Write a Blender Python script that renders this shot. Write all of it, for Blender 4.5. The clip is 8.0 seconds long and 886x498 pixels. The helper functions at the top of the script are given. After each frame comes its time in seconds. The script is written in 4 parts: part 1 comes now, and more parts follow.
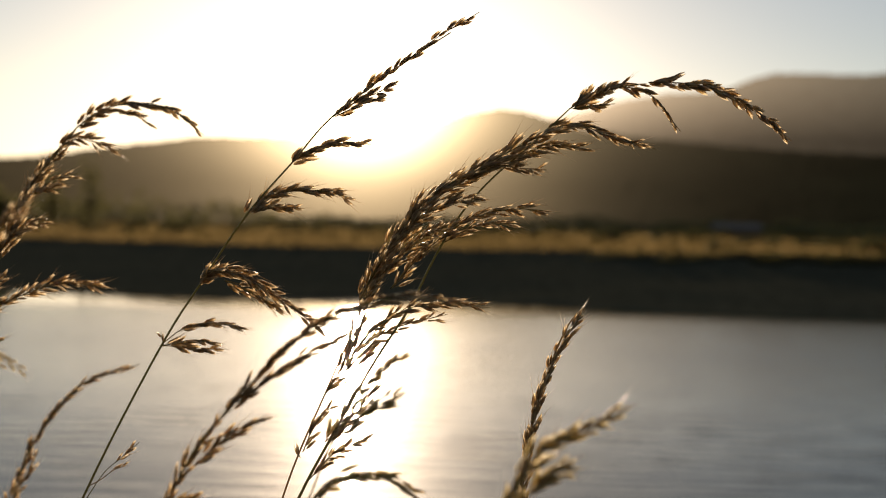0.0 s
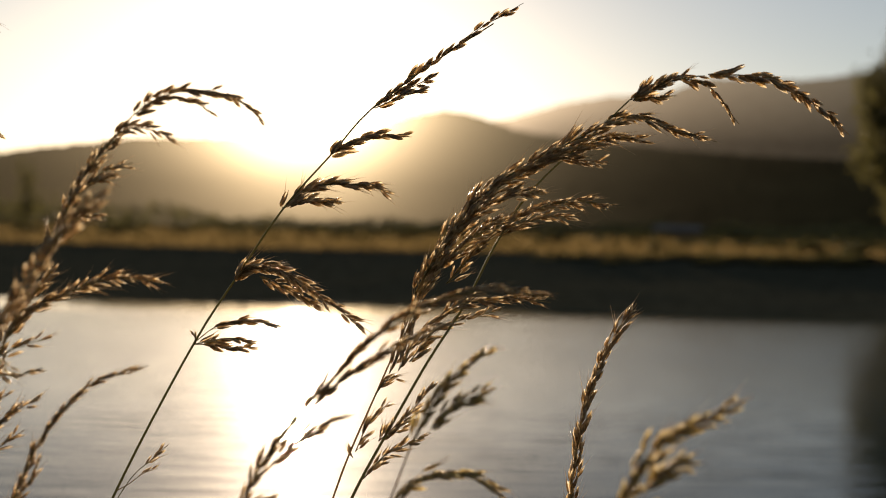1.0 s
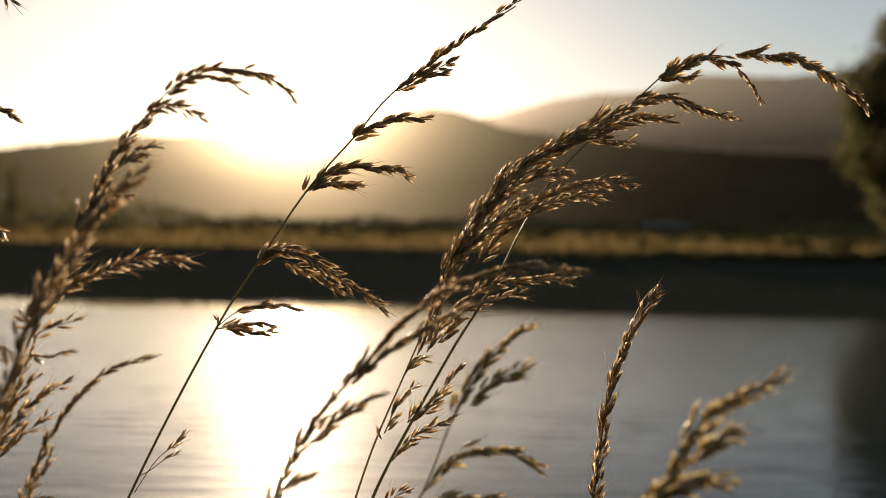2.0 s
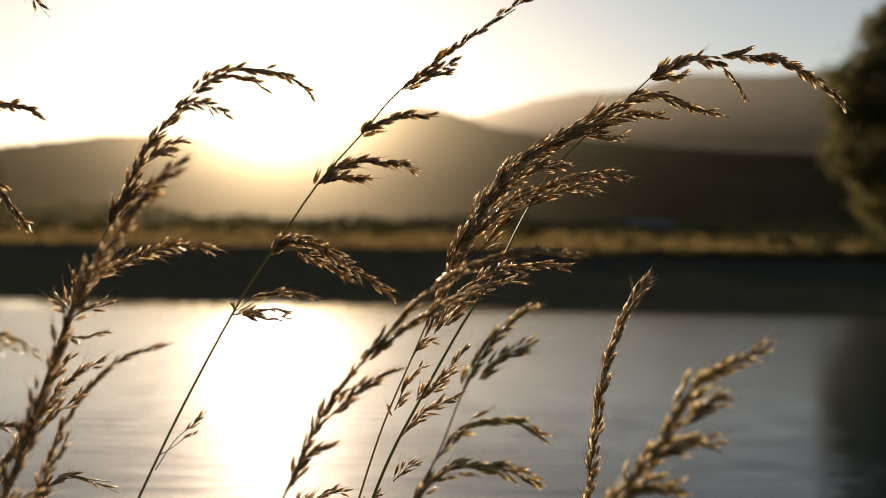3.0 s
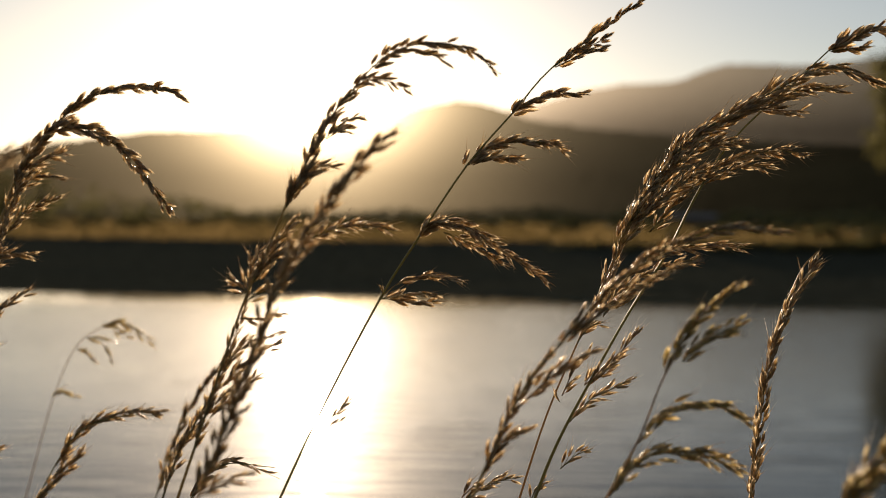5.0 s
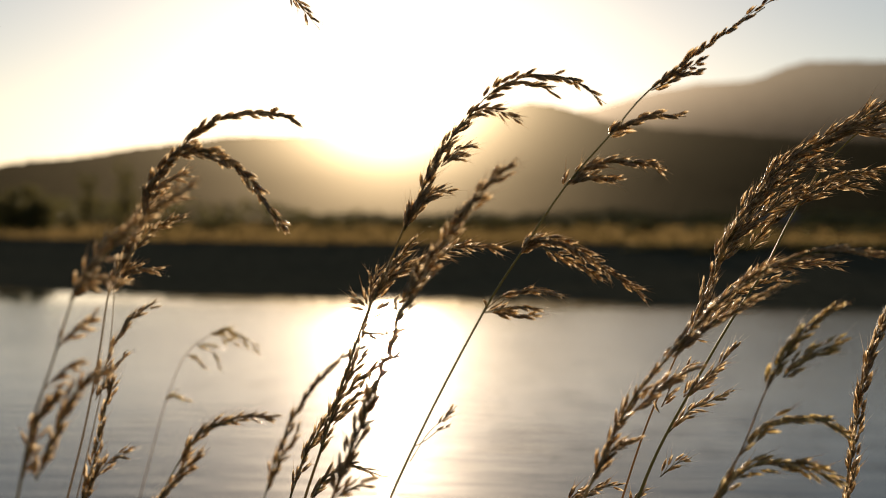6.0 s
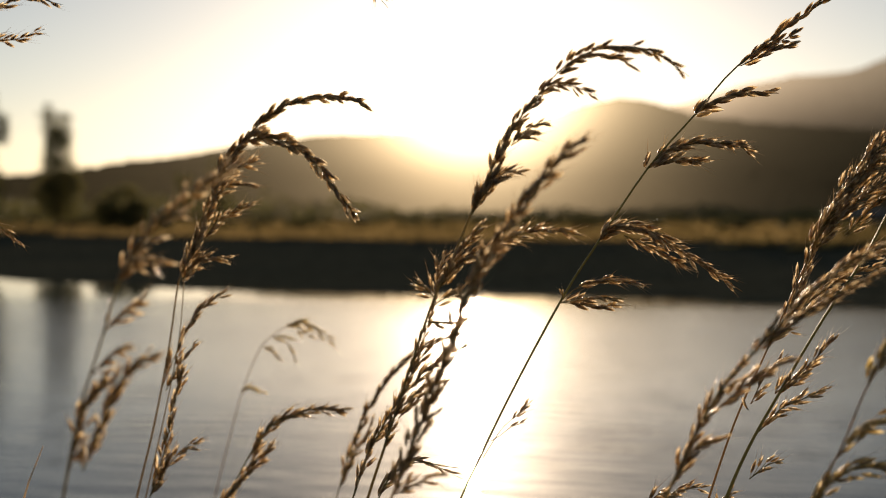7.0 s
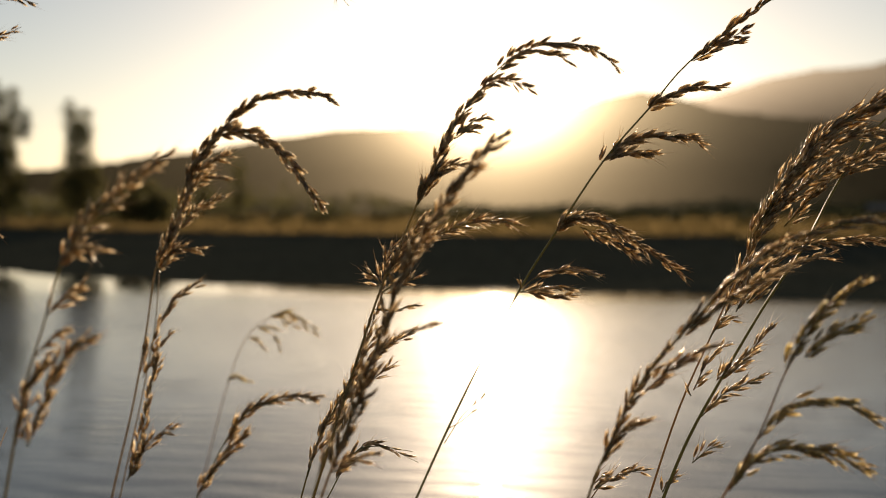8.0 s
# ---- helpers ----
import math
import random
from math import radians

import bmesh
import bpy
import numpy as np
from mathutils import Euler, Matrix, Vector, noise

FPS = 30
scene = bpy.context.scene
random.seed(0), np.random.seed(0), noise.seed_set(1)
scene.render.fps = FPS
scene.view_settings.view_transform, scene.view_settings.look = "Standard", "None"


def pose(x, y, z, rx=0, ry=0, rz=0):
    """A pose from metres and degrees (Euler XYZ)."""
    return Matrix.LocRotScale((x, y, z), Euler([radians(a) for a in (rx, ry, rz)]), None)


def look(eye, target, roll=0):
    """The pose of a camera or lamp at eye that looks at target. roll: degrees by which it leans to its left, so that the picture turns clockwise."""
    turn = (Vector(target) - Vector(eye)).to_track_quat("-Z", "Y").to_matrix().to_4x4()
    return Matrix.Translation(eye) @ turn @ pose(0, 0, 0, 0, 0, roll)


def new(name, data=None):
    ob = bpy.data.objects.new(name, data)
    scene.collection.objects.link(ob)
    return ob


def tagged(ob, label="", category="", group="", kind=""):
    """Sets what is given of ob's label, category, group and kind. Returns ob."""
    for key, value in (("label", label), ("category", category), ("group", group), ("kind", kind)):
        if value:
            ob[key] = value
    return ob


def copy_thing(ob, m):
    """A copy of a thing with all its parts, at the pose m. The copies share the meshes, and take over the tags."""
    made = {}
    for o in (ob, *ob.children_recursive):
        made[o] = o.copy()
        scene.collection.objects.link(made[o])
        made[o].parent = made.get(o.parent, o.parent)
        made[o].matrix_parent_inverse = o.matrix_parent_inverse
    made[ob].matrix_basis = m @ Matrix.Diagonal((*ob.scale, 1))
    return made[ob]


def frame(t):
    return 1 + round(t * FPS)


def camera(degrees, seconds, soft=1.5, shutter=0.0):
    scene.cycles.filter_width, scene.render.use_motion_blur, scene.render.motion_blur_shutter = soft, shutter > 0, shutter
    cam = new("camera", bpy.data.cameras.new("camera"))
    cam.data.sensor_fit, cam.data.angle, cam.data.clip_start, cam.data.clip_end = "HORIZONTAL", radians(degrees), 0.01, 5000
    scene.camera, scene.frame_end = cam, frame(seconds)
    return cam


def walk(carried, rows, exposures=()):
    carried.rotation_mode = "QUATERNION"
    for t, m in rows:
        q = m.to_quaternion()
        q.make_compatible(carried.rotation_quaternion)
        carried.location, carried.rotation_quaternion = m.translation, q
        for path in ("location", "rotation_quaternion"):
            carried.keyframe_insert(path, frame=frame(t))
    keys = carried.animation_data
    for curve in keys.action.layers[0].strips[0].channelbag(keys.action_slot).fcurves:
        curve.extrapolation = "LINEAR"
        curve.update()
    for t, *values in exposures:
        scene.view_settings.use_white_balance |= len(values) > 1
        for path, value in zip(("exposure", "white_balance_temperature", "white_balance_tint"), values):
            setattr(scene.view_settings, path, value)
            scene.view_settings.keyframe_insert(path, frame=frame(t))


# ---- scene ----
cam = camera(48.0, 8.0, soft=0.7)
cam.data.dof.use_dof = True
cam.data.dof.focus_distance = 0.66
cam.data.dof.aperture_fstop = 5.2

PATH = [
    (0, (0.0050, 0.0077, 4.6099), (-0.1264, 2.0026, 4.5565), 1.00),
    (0.5, (-0.0364, 0.0185, 4.6119), (-0.1124, 2.0163, 4.5574), 1.20),
    (1, (-0.0647, 0.0183, 4.6034), (-0.0840, 2.0177, 4.5557), 1.00),
    (1.5, (-0.0797, 0.0293, 4.5953), (-0.0865, 2.0286, 4.5448), 0.85),
    (3, (-0.1022, -0.0225, 4.5869), (-0.0693, 1.9766, 4.5330), 0.60),
    (3.5, (-0.1115, -0.0273, 4.5781), (-0.0990, 1.9717, 4.5139), 0.55),
    (4, (-0.1419, -0.0169, 4.5817), (-0.1362, 1.9821, 4.5187), 0.50),
    (4.5, (-0.1727, 0.0032, 4.5770), (-0.1795, 2.0020, 4.5089), 0.45),
    (6, (-0.2033, -0.0431, 4.5892), (-0.3965, 1.9466, 4.5256), 0.10),
    (6.5, (-0.2313, -0.0540, 4.5997), (-0.5133, 1.9248, 4.5321), 0.00),
    (7, (-0.1966, -0.0101, 4.5809), (-0.5637, 1.9547, 4.5116), -0.10),
    (7.5, (-0.1913, 0.0022, 4.5870), (-0.6022, 1.9581, 4.5121), -0.10),
    (8, (-0.1507, -0.0224, 4.5786), (-0.5552, 1.9346, 4.4992), -0.10),
]
walk(cam, [(t, look(eye, target, roll)) for t, eye, target, roll in PATH], exposures=[(0, 0.48, 7000, 16), (8, 0.48, 7000, 16)])

# ---- daylight: a low sun just above the ridge, hazy sky ----
SUN_AZ, SUN_EL = -8.7, 7.4          # degrees right of +y, degrees above the horizon
world = bpy.data.worlds.new("sky")
scene.world = world
world.use_nodes = True
wn = world.node_tree.nodes
sky = wn.new("ShaderNodeTexSky")
sky.sky_type = "NISHITA"
sky.sun_disc = False
sky.sun_elevation, sky.sun_rotation = radians(SUN_EL), radians(SUN_AZ)
sky.air_density, sky.dust_density, sky.ozone_density = 1.0, 0.55, 1.8
haze = wn.new("ShaderNodeHueSaturation")          # haze pales the sky's colours
haze.inputs["Saturation"].default_value = 0.72
world.node_tree.links.new(sky.outputs[0], haze.inputs["Color"])
world.node_tree.links.new(haze.outputs[0], wn["Background"].inputs[0])
wn["Background"].inputs[1].default_value = 0.086

sun_dir = Vector((math.sin(radians(SUN_AZ)) * math.cos(radians(SUN_EL)), math.cos(radians(SUN_AZ)) * math.cos(radians(SUN_EL)), math.sin(radians(SUN_EL))))
sun = new("sun", bpy.data.lights.new("sun", "SUN"))
sun.data.energy, sun.data.angle, sun.data.color = 5.0, radians(0.53), (1.0, 0.82, 0.6)
sun.matrix_world = look(sun_dir * 100, (0, 0, 0))


# ---- materials ----
def material(name):
    m = bpy.data.materials.new(name)
    m.use_nodes = True
    m.node_tree.nodes.clear()
    return m, m.node_tree.nodes, m.node_tree.links


def ramp(nodes, links, fac, low, high, a=0.3, b=0.7):
    r = nodes.new("ShaderNodeValToRGB")
    r.color_ramp.elements[0].position, r.color_ramp.elements[1].position = a, b
    r.color_ramp.elements[0].color, r.color_ramp.elements[1].color = (*low, 1), (*high, 1)
    links.new(fac, r.inputs[0])
    return r.outputs[0]


def noise_tex(nodes, links, scale, detail=4.0, stretch=(1, 1, 1), coords="Object"):
    tc = nodes.new("ShaderNodeTexCoord")
    mp = nodes.new("ShaderNodeMapping")
    mp.inputs["Scale"].default_value = stretch
    links.new(tc.outputs[coords], mp.inputs[0])
    n = nodes.new("ShaderNodeTexNoise")
    n.inputs["Scale"].default_value, n.inputs["Detail"].default_value = scale, detail
    links.new(mp.outputs[0], n.inputs["Vector"])
    return n.outputs["Fac"]


def mix_shader(nodes, links, fac, a, b):
    m = nodes.new("ShaderNodeMixShader")
    if isinstance(fac, float):
        m.inputs[0].default_value = fac
    else:
        links.new(fac, m.inputs[0])
    links.new(a, m.inputs[1])
    links.new(b, m.inputs[2])
    return m.outputs[0]


def finish(nodes, links, shader):
    out = nodes.new("ShaderNodeOutputMaterial")
    links.new(shader, out.inputs[0])


def earthy(name, low, high, scale, rough=0.9, bump=0.3, fine=8.0, shine=0.1):
    m, n, l = material(name)
    p = n.new("ShaderNodeBsdfPrincipled")
    big, small = noise_tex(n, l, scale), noise_tex(n, l, scale * fine, 6.0)
    mixed = n.new("ShaderNodeMath")
    mixed.operation = "MULTIPLY_ADD"
    l.new(small, mixed.inputs[0])
    mixed.inputs[1].default_value = 0.5
    half = n.new("ShaderNodeMath")
    half.operation = "MULTIPLY"
    half.inputs[1].default_value = 0.5
    l.new(big, half.inputs[0])
    l.new(half.outputs[0], mixed.inputs[2])
    l.new(ramp(n, l, mixed.outputs[0], low, high, 0.35, 0.65), p.inputs["Base Color"])
    p.inputs["Roughness"].default_value = rough
    p.inputs["Specular IOR Level"].default_value = shine
    b = n.new("ShaderNodeBump")
    b.inputs["Strength"].default_value = bump
    l.new(small, b.inputs["Height"])
    l.new(b.outputs[0], p.inputs["Normal"])
    finish(n, l, p.outputs[0])
    return m


def thin_plant(name, low, high, through_low, through_high, share, gloss, rough=0.35, island=0.0, scale=300.0, stretch=(1, 1, 1)):
    """Leaves, seeds and stems: they scatter light back and let some through."""
    m, n, l = material(name)
    rnd = n.new("ShaderNodeObjectInfo").outputs["Random"]
    if island:
        own = n.new("ShaderNodeMix")
        own.inputs[0].default_value = island
        l.new(rnd, own.inputs[2])
        l.new(n.new("ShaderNodeNewGeometry").outputs["Random Per Island"], own.inputs[3])
        rnd = own.outputs[0]
    grain = noise_tex(n, l, scale, 3.0, stretch)
    add = n.new("ShaderNodeMath")
    add.operation = "MULTIPLY_ADD"
    l.new(grain, add.inputs[0])
    add.inputs[1].default_value = 0.7
    l.new(rnd, add.inputs[2])
    sub = n.new("ShaderNodeMath")
    sub.operation = "MULTIPLY"
    sub.inputs[1].default_value = 0.6
    l.new(add.outputs[0], sub.inputs[0])
    d = n.new("ShaderNodeBsdfPrincipled")
    l.new(ramp(n, l, sub.outputs[0], low, high, 0.25, 0.8), d.inputs["Base Color"])
    d.inputs["Roughness"].default_value = rough
    d.inputs["Specular IOR Level"].default_value = gloss
    t = n.new("ShaderNodeBsdfTranslucent")
    l.new(ramp(n, l, sub.outputs[0], through_low, through_high, 0.25, 0.8), t.inputs["Color"])
    finish(n, l, mix_shader(n, l, share, d.outputs[0], t.outputs[0]))
    return m


def hillside(name, low, high, haze_share, spread, tint, foot, crest, thin, thick):
    """Wooded slope with the sunlit haze put into its shader; it is thin at the foot and thick on the crest."""
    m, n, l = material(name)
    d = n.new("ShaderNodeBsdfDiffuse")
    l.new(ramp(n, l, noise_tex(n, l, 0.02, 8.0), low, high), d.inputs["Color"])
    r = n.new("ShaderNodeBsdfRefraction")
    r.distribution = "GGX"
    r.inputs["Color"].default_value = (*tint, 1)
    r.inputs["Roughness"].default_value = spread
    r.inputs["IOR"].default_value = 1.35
    facing = n.new("ShaderNodeCombineXYZ")          # turned to the sun, so the painted haze glows round it
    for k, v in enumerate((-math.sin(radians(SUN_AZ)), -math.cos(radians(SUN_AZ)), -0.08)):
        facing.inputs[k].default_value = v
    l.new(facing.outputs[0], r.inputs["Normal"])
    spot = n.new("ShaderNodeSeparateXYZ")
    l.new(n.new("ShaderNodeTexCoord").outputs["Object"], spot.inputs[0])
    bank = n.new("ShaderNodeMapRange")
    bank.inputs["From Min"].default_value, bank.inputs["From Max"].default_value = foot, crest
    bank.inputs["To Min"].default_value, bank.inputs["To Max"].default_value = haze_share * thin, haze_share * thick
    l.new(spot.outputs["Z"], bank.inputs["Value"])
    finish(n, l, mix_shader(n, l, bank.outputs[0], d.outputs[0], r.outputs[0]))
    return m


# both slopes carry the haze glow in their material; no air layer is built
HILL_NEAR = hillside("haze_mixed_wooded_slope", (0.021, 0.02, 0.01), (0.04, 0.035, 0.017), 0.022, 0.44, (1.0, 0.93, 0.73), 35.0, 95.0, 0.7, 1.15)
HILL_FAR = hillside("haze_mixed_far_slope", (0.05, 0.04, 0.03), (0.07, 0.06, 0.045), 0.075, 0.56, (0.98, 0.92, 0.82), 270.0, 500.0, 0.3, 1.4)
EARTH = earthy("bank_earth", (0.05, 0.04, 0.022), (0.12, 0.1, 0.05), 2.0)
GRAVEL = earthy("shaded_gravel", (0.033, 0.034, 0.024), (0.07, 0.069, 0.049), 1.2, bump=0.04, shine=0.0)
FIELD = earthy("dry_meadow_soil", (0.09, 0.062, 0.018), (0.16, 0.11, 0.032), 0.15, shine=0.0)
STRAW = thin_plant("meadow_straw", (0.085, 0.064, 0.03), (0.18, 0.132, 0.058), (0.11, 0.08, 0.033), (0.27, 0.19, 0.078), 0.5, 0.02, 0.8, 1.0, 1.0)
LEAF = thin_plant("tree_leaf", (0.055, 0.055, 0.025), (0.1, 0.095, 0.042), (0.09, 0.085, 0.03), (0.19, 0.17, 0.06), 0.44, 0.2, 0.6, 1.0, 2.0)
BARK = earthy("tree_bark", (0.06, 0.045, 0.03), (0.13, 0.1, 0.075), 3.0)
SEED = thin_plant("grass_seed_husk", (0.062, 0.041, 0.024), (0.38, 0.285, 0.17), (0.42, 0.29, 0.15), (0.96, 0.81, 0.53), 0.68, 0.55, 0.34, 0.8, 4.0, (0.5, 8, 8))
# more olive husk; part of its paleness is sunlight put into the colour
SEED_PALE_LIT = thin_plant("pale_sunlit_seed_husk", (0.12, 0.092, 0.04), (0.45, 0.37, 0.17), (0.48, 0.395, 0.175), (0.94, 0.82, 0.49), 0.68, 0.4, 0.38, 0.8, 4.0, (0.5, 8, 8))
AWN = thin_plant("grass_awn", (0.3, 0.22, 0.13), (0.5, 0.38, 0.24), (0.6, 0.45, 0.28), (0.85, 0.68, 0.45), 0.5, 0.5, 0.3)
# papery husk edge, made pale so that it paints the sun's rim light
RIM_MARGIN = thin_plant("papery_rim_lit_margin", (0.5, 0.4, 0.28), (0.7, 0.58, 0.42), (0.85, 0.7, 0.5), (0.97, 0.88, 0.72), 0.75, 0.6, 0.25)
STEM = thin_plant("grass_stem", (0.15, 0.145, 0.055), (0.36, 0.23, 0.12), (0.28, 0.26, 0.09), (0.52, 0.35, 0.17), 0.4, 0.3, 0.4)
ROOF = earthy("pale_roofing", (0.07, 0.066, 0.06), (0.11, 0.105, 0.095), 1.0, 0.5)

WATER, n, l = material("river_water")
p = n.new("ShaderNodeBsdfPrincipled")
p.inputs["Base Color"].default_value = (0.018, 0.03, 0.03, 1)
p.inputs["Coat Roughness"].default_value = 0.45          # added layer that spreads a sun glow over the water
stream = n.new("ShaderNodeSeparateXYZ")              # finer, livelier ripples out in the current
l.new(n.new("ShaderNodeTexCoord").outputs["Object"], stream.inputs[0])
across_river = n.new("ShaderNodeMath")
across_river.operation = "DIVIDE"
across_river.inputs[1].default_value = 60.0
l.new(stream.outputs["Y"], across_river.inputs[0])
rightward = n.new("ShaderNodeVectorMath")                  # fades the added glow towards the right, to darken the water there
rightward.operation = "DOT_PRODUCT"
rightward.inputs[1].default_value = (1.0, -0.3, 0.0)
l.new(stream.inputs[0].links[0].from_socket, rightward.inputs[0])
glow_fade = n.new("ShaderNodeMapRange")
for socket, value in (("From Min", -7.0), ("From Max", 2.0), ("To Min", 1.0), ("To Max", 0.12)):
    glow_fade.inputs[socket].default_value = value
l.new(rightward.outputs["Value"], glow_fade.inputs["Value"])
for socket, stops in (("Roughness", ((0.3, 0.025), (0.38, 0.075), (0.6, 0.17), (0.8, 0.13), (0.875, 0.014))),          # calm near bank, ruffled middle, calm far edge; the added glow ends before that edge
                      ("Coat Weight", ((0.28, 0.21), (0.66, 0.21), (0.78, 0.07), (0.85, 0.004)))):     # sheltered far edge
    ruffle = n.new("ShaderNodeValToRGB")
    for k, (at, value) in enumerate(stops):
        stop = ruffle.color_ramp.elements[k] if k < 2 else ruffle.color_ramp.elements.new(at)
        stop.position, stop.color = at, (value, value, value, 1)
    l.new(across_river.outputs[0], ruffle.inputs[0])
    if socket == "Coat Weight":
        faded_glow = n.new("ShaderNodeMath")
        faded_glow.operation = "MULTIPLY"
        l.new(ruffle.outputs[0], faded_glow.inputs[0])
        l.new(glow_fade.outputs[0], faded_glow.inputs[1])
        l.new(faded_glow.outputs[0], p.inputs[socket])
    else:
        l.new(ruffle.outputs[0], p.inputs[socket])
p.inputs["Coat IOR"].default_value = 1.33
p.inputs["IOR"].default_value = 1.33
swell, chop = noise_tex(n, l, 0.75, 3.0, (0.45, 1.3, 1)), noise_tex(n, l, 5.0, 4.0, (0.5, 1.4, 1))
b1, b2 = n.new("ShaderNodeBump"), n.new("ShaderNodeBump")
for bump, strength, distance in ((b1, 0.09, 0.2), (b2, 0.21, 0.03)):
    bump.inputs["Distance"].default_value = distance
    still = n.new("ShaderNodeMapRange")                  # ripples die away under the far bank
    for socket, value in (("From Min", 0.8), ("From Max", 0.875), ("To Min", strength), ("To Max", strength * 0.06)):
        still.inputs[socket].default_value = value
    l.new(across_river.outputs[0], still.inputs["Value"])
    l.new(still.outputs[0], bump.inputs["Strength"])
l.new(swell, b1.inputs["Height"])
l.new(chop, b2.inputs["Height"])
l.new(b1.outputs[0], b2.inputs["Normal"])
l.new(b2.outputs[0], p.inputs["Normal"])
l.new(b2.outputs[0], p.inputs["Coat Normal"])
finish(n, l, p.outputs[0])


# ---- mesh helpers ----
def mesh_object(name, verts, faces, mats, smooth=True, slots=None):
    me = bpy.data.meshes.new(name)
    me.from_pydata(verts, [], faces)
    for m in mats:
        me.materials.append(m)
    if slots is not None:
        me.polygons.foreach_set("material_index", slots)
    me.polygons.foreach_set("use_smooth", [smooth] * len(me.polygons))
    me.update()
    return new(name, me)


def curve_points(ctrl, steps):
    """Catmull-Rom through the control points."""
    c = [2 * ctrl[0] - ctrl[1], *ctrl, 2 * ctrl[-1] - ctrl[-2]]
    pts = []
    for i in range(1, len(c) - 2):
        for k in range(steps):
            t = k / steps
            a, b, d, e = c[i - 1], c[i], c[i + 1], c[i + 2]
            pts.append(0.5 * (2 * b + (d - a) * t + (2 * a - 5 * b + 4 * d - e) * t * t + (3 * b - a - 3 * d + e) * t ** 3))
    pts.append(ctrl[-1].copy())
    return pts


def tube(verts, faces, pts, r0, r1, sides=6):
    """Adds a tapered tube along pts, closed at both ends."""
    base = len(verts)
    for i, pt in enumerate(pts):
        way = (pts[min(i + 1, len(pts) - 1)] - pts[max(i - 1, 0)]).normalized()
        u = way.cross(Vector((0.31, 0.9, 0.3))).normalized()
        v = way.cross(u)
        r = r0 + (r1 - r0) * i / (len(pts) - 1)
        for s in range(sides):
            a = 2 * math.pi * s / sides
            verts.append(pt + (u * math.cos(a) + v * math.sin(a)) * r)
    for i in range(len(pts) - 1):
        for s in range(sides):
            a, b = base + i * sides + s, base + i * sides + (s + 1) % sides
            faces.append((a, b, b + sides, a + sides))
    faces.append(tuple(base + s for s in reversed(range(sides))))
    faces.append(tuple(base + (len(pts) - 1) * sides + s for s in range(sides)))


def part(name, ob, parent, label=""):
    ob.name = name
    ob.parent = parent
    if label:
        ob["label"] = label
    return ob


# ---- ground: near bank, river bed, far bank and meadow in one sheet ----
RIVER_Z, FIELD_Z, NEAR_Z = 0.0, 2.36, 3.55
BEACH = 28.0                       # width of the sloping gravel beach


def ease(t):
    t = min(max(t, 0.0), 1.0)
    return t * t * (3 - 2 * t)


def shore(x):
    """Line of the far shore."""
    return 55.8 + 3.0 * math.log1p(math.exp(min(-(x + 28.0) / 6.0, 12.0))) - 3.0 * ease((x - 2.0) / 14.0) - 0.02 * max(0.0, min(x - 40.0, 400.0))


def wobble(x, y, s, a):
    return a * noise.noise(Vector((x * s, y * s, 3.7)))


xs = [math.sinh(i / 60 * 6.4) / math.sinh(6.4) * 3000 for i in range(-60, 61)]
near_rows = [-2500, -800, -250, -80, -30, -12, -5, -2, -1, 0, 0.5, 1, 1.5, 2, 2.5, 3, 3.5, 4, 4.5, 5, 5.5, 6, 6.5, 7, 7.5, 8, 8.5, 9, 9.5, 10]
far_rows = [-1.0, -0.4, 0, 0.6, 1.2, 2, 3, 5, 7, 9, 11, 13, 15, 18, 21, 23.5, 25.5, 27, 28, 29, 31, 33, 38, 45, 65, 90, 130, 180, 250, 400, 700, 1200, 2000, 3500]
verts, faces, slots = [], [], []
for y in near_rows:
    for x in xs:
        top = NEAR_Z + wobble(x, y, 0.6, 0.06)
        verts.append((x, y, top + (-1.5 - top) * ease((y - 2.0) / 8.0)))
for k in range(1, 8):
    for x in xs:
        verts.append((x, 10 + (shore(x) - 11.0) * k / 8, -1.5))
for off in far_rows:
    for x in xs:
        s = shore(x) + wobble(x, 0, 0.12, 0.8)
        rise = min((off + 0.4) / (BEACH + 0.4), 1.0)
        up = -0.06 + (FIELD_Z + 0.06) * (0.85 * rise + 0.15 * ease(rise)) if off > -0.9 else -1.5
        verts.append((x, s + off, up + (wobble(x, off, 0.3, 0.12) if off > 0.2 else 0) + (wobble(x, off, 0.03, 0.3) if off > 40 else 0)))
count = len(near_rows) + 7 + len(far_rows)
w = len(xs)
for j in range(count - 1):
    for i in range(w - 1):
        a = j * w + i
        faces.append((a, a + 1, a + 1 + w, a + w))
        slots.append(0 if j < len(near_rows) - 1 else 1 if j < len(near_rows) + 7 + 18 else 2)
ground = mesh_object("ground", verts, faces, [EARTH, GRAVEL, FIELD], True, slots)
tagged(ground, "grassy river bank, dark gravel far bank and dry golden meadow", "ground", kind="structure")

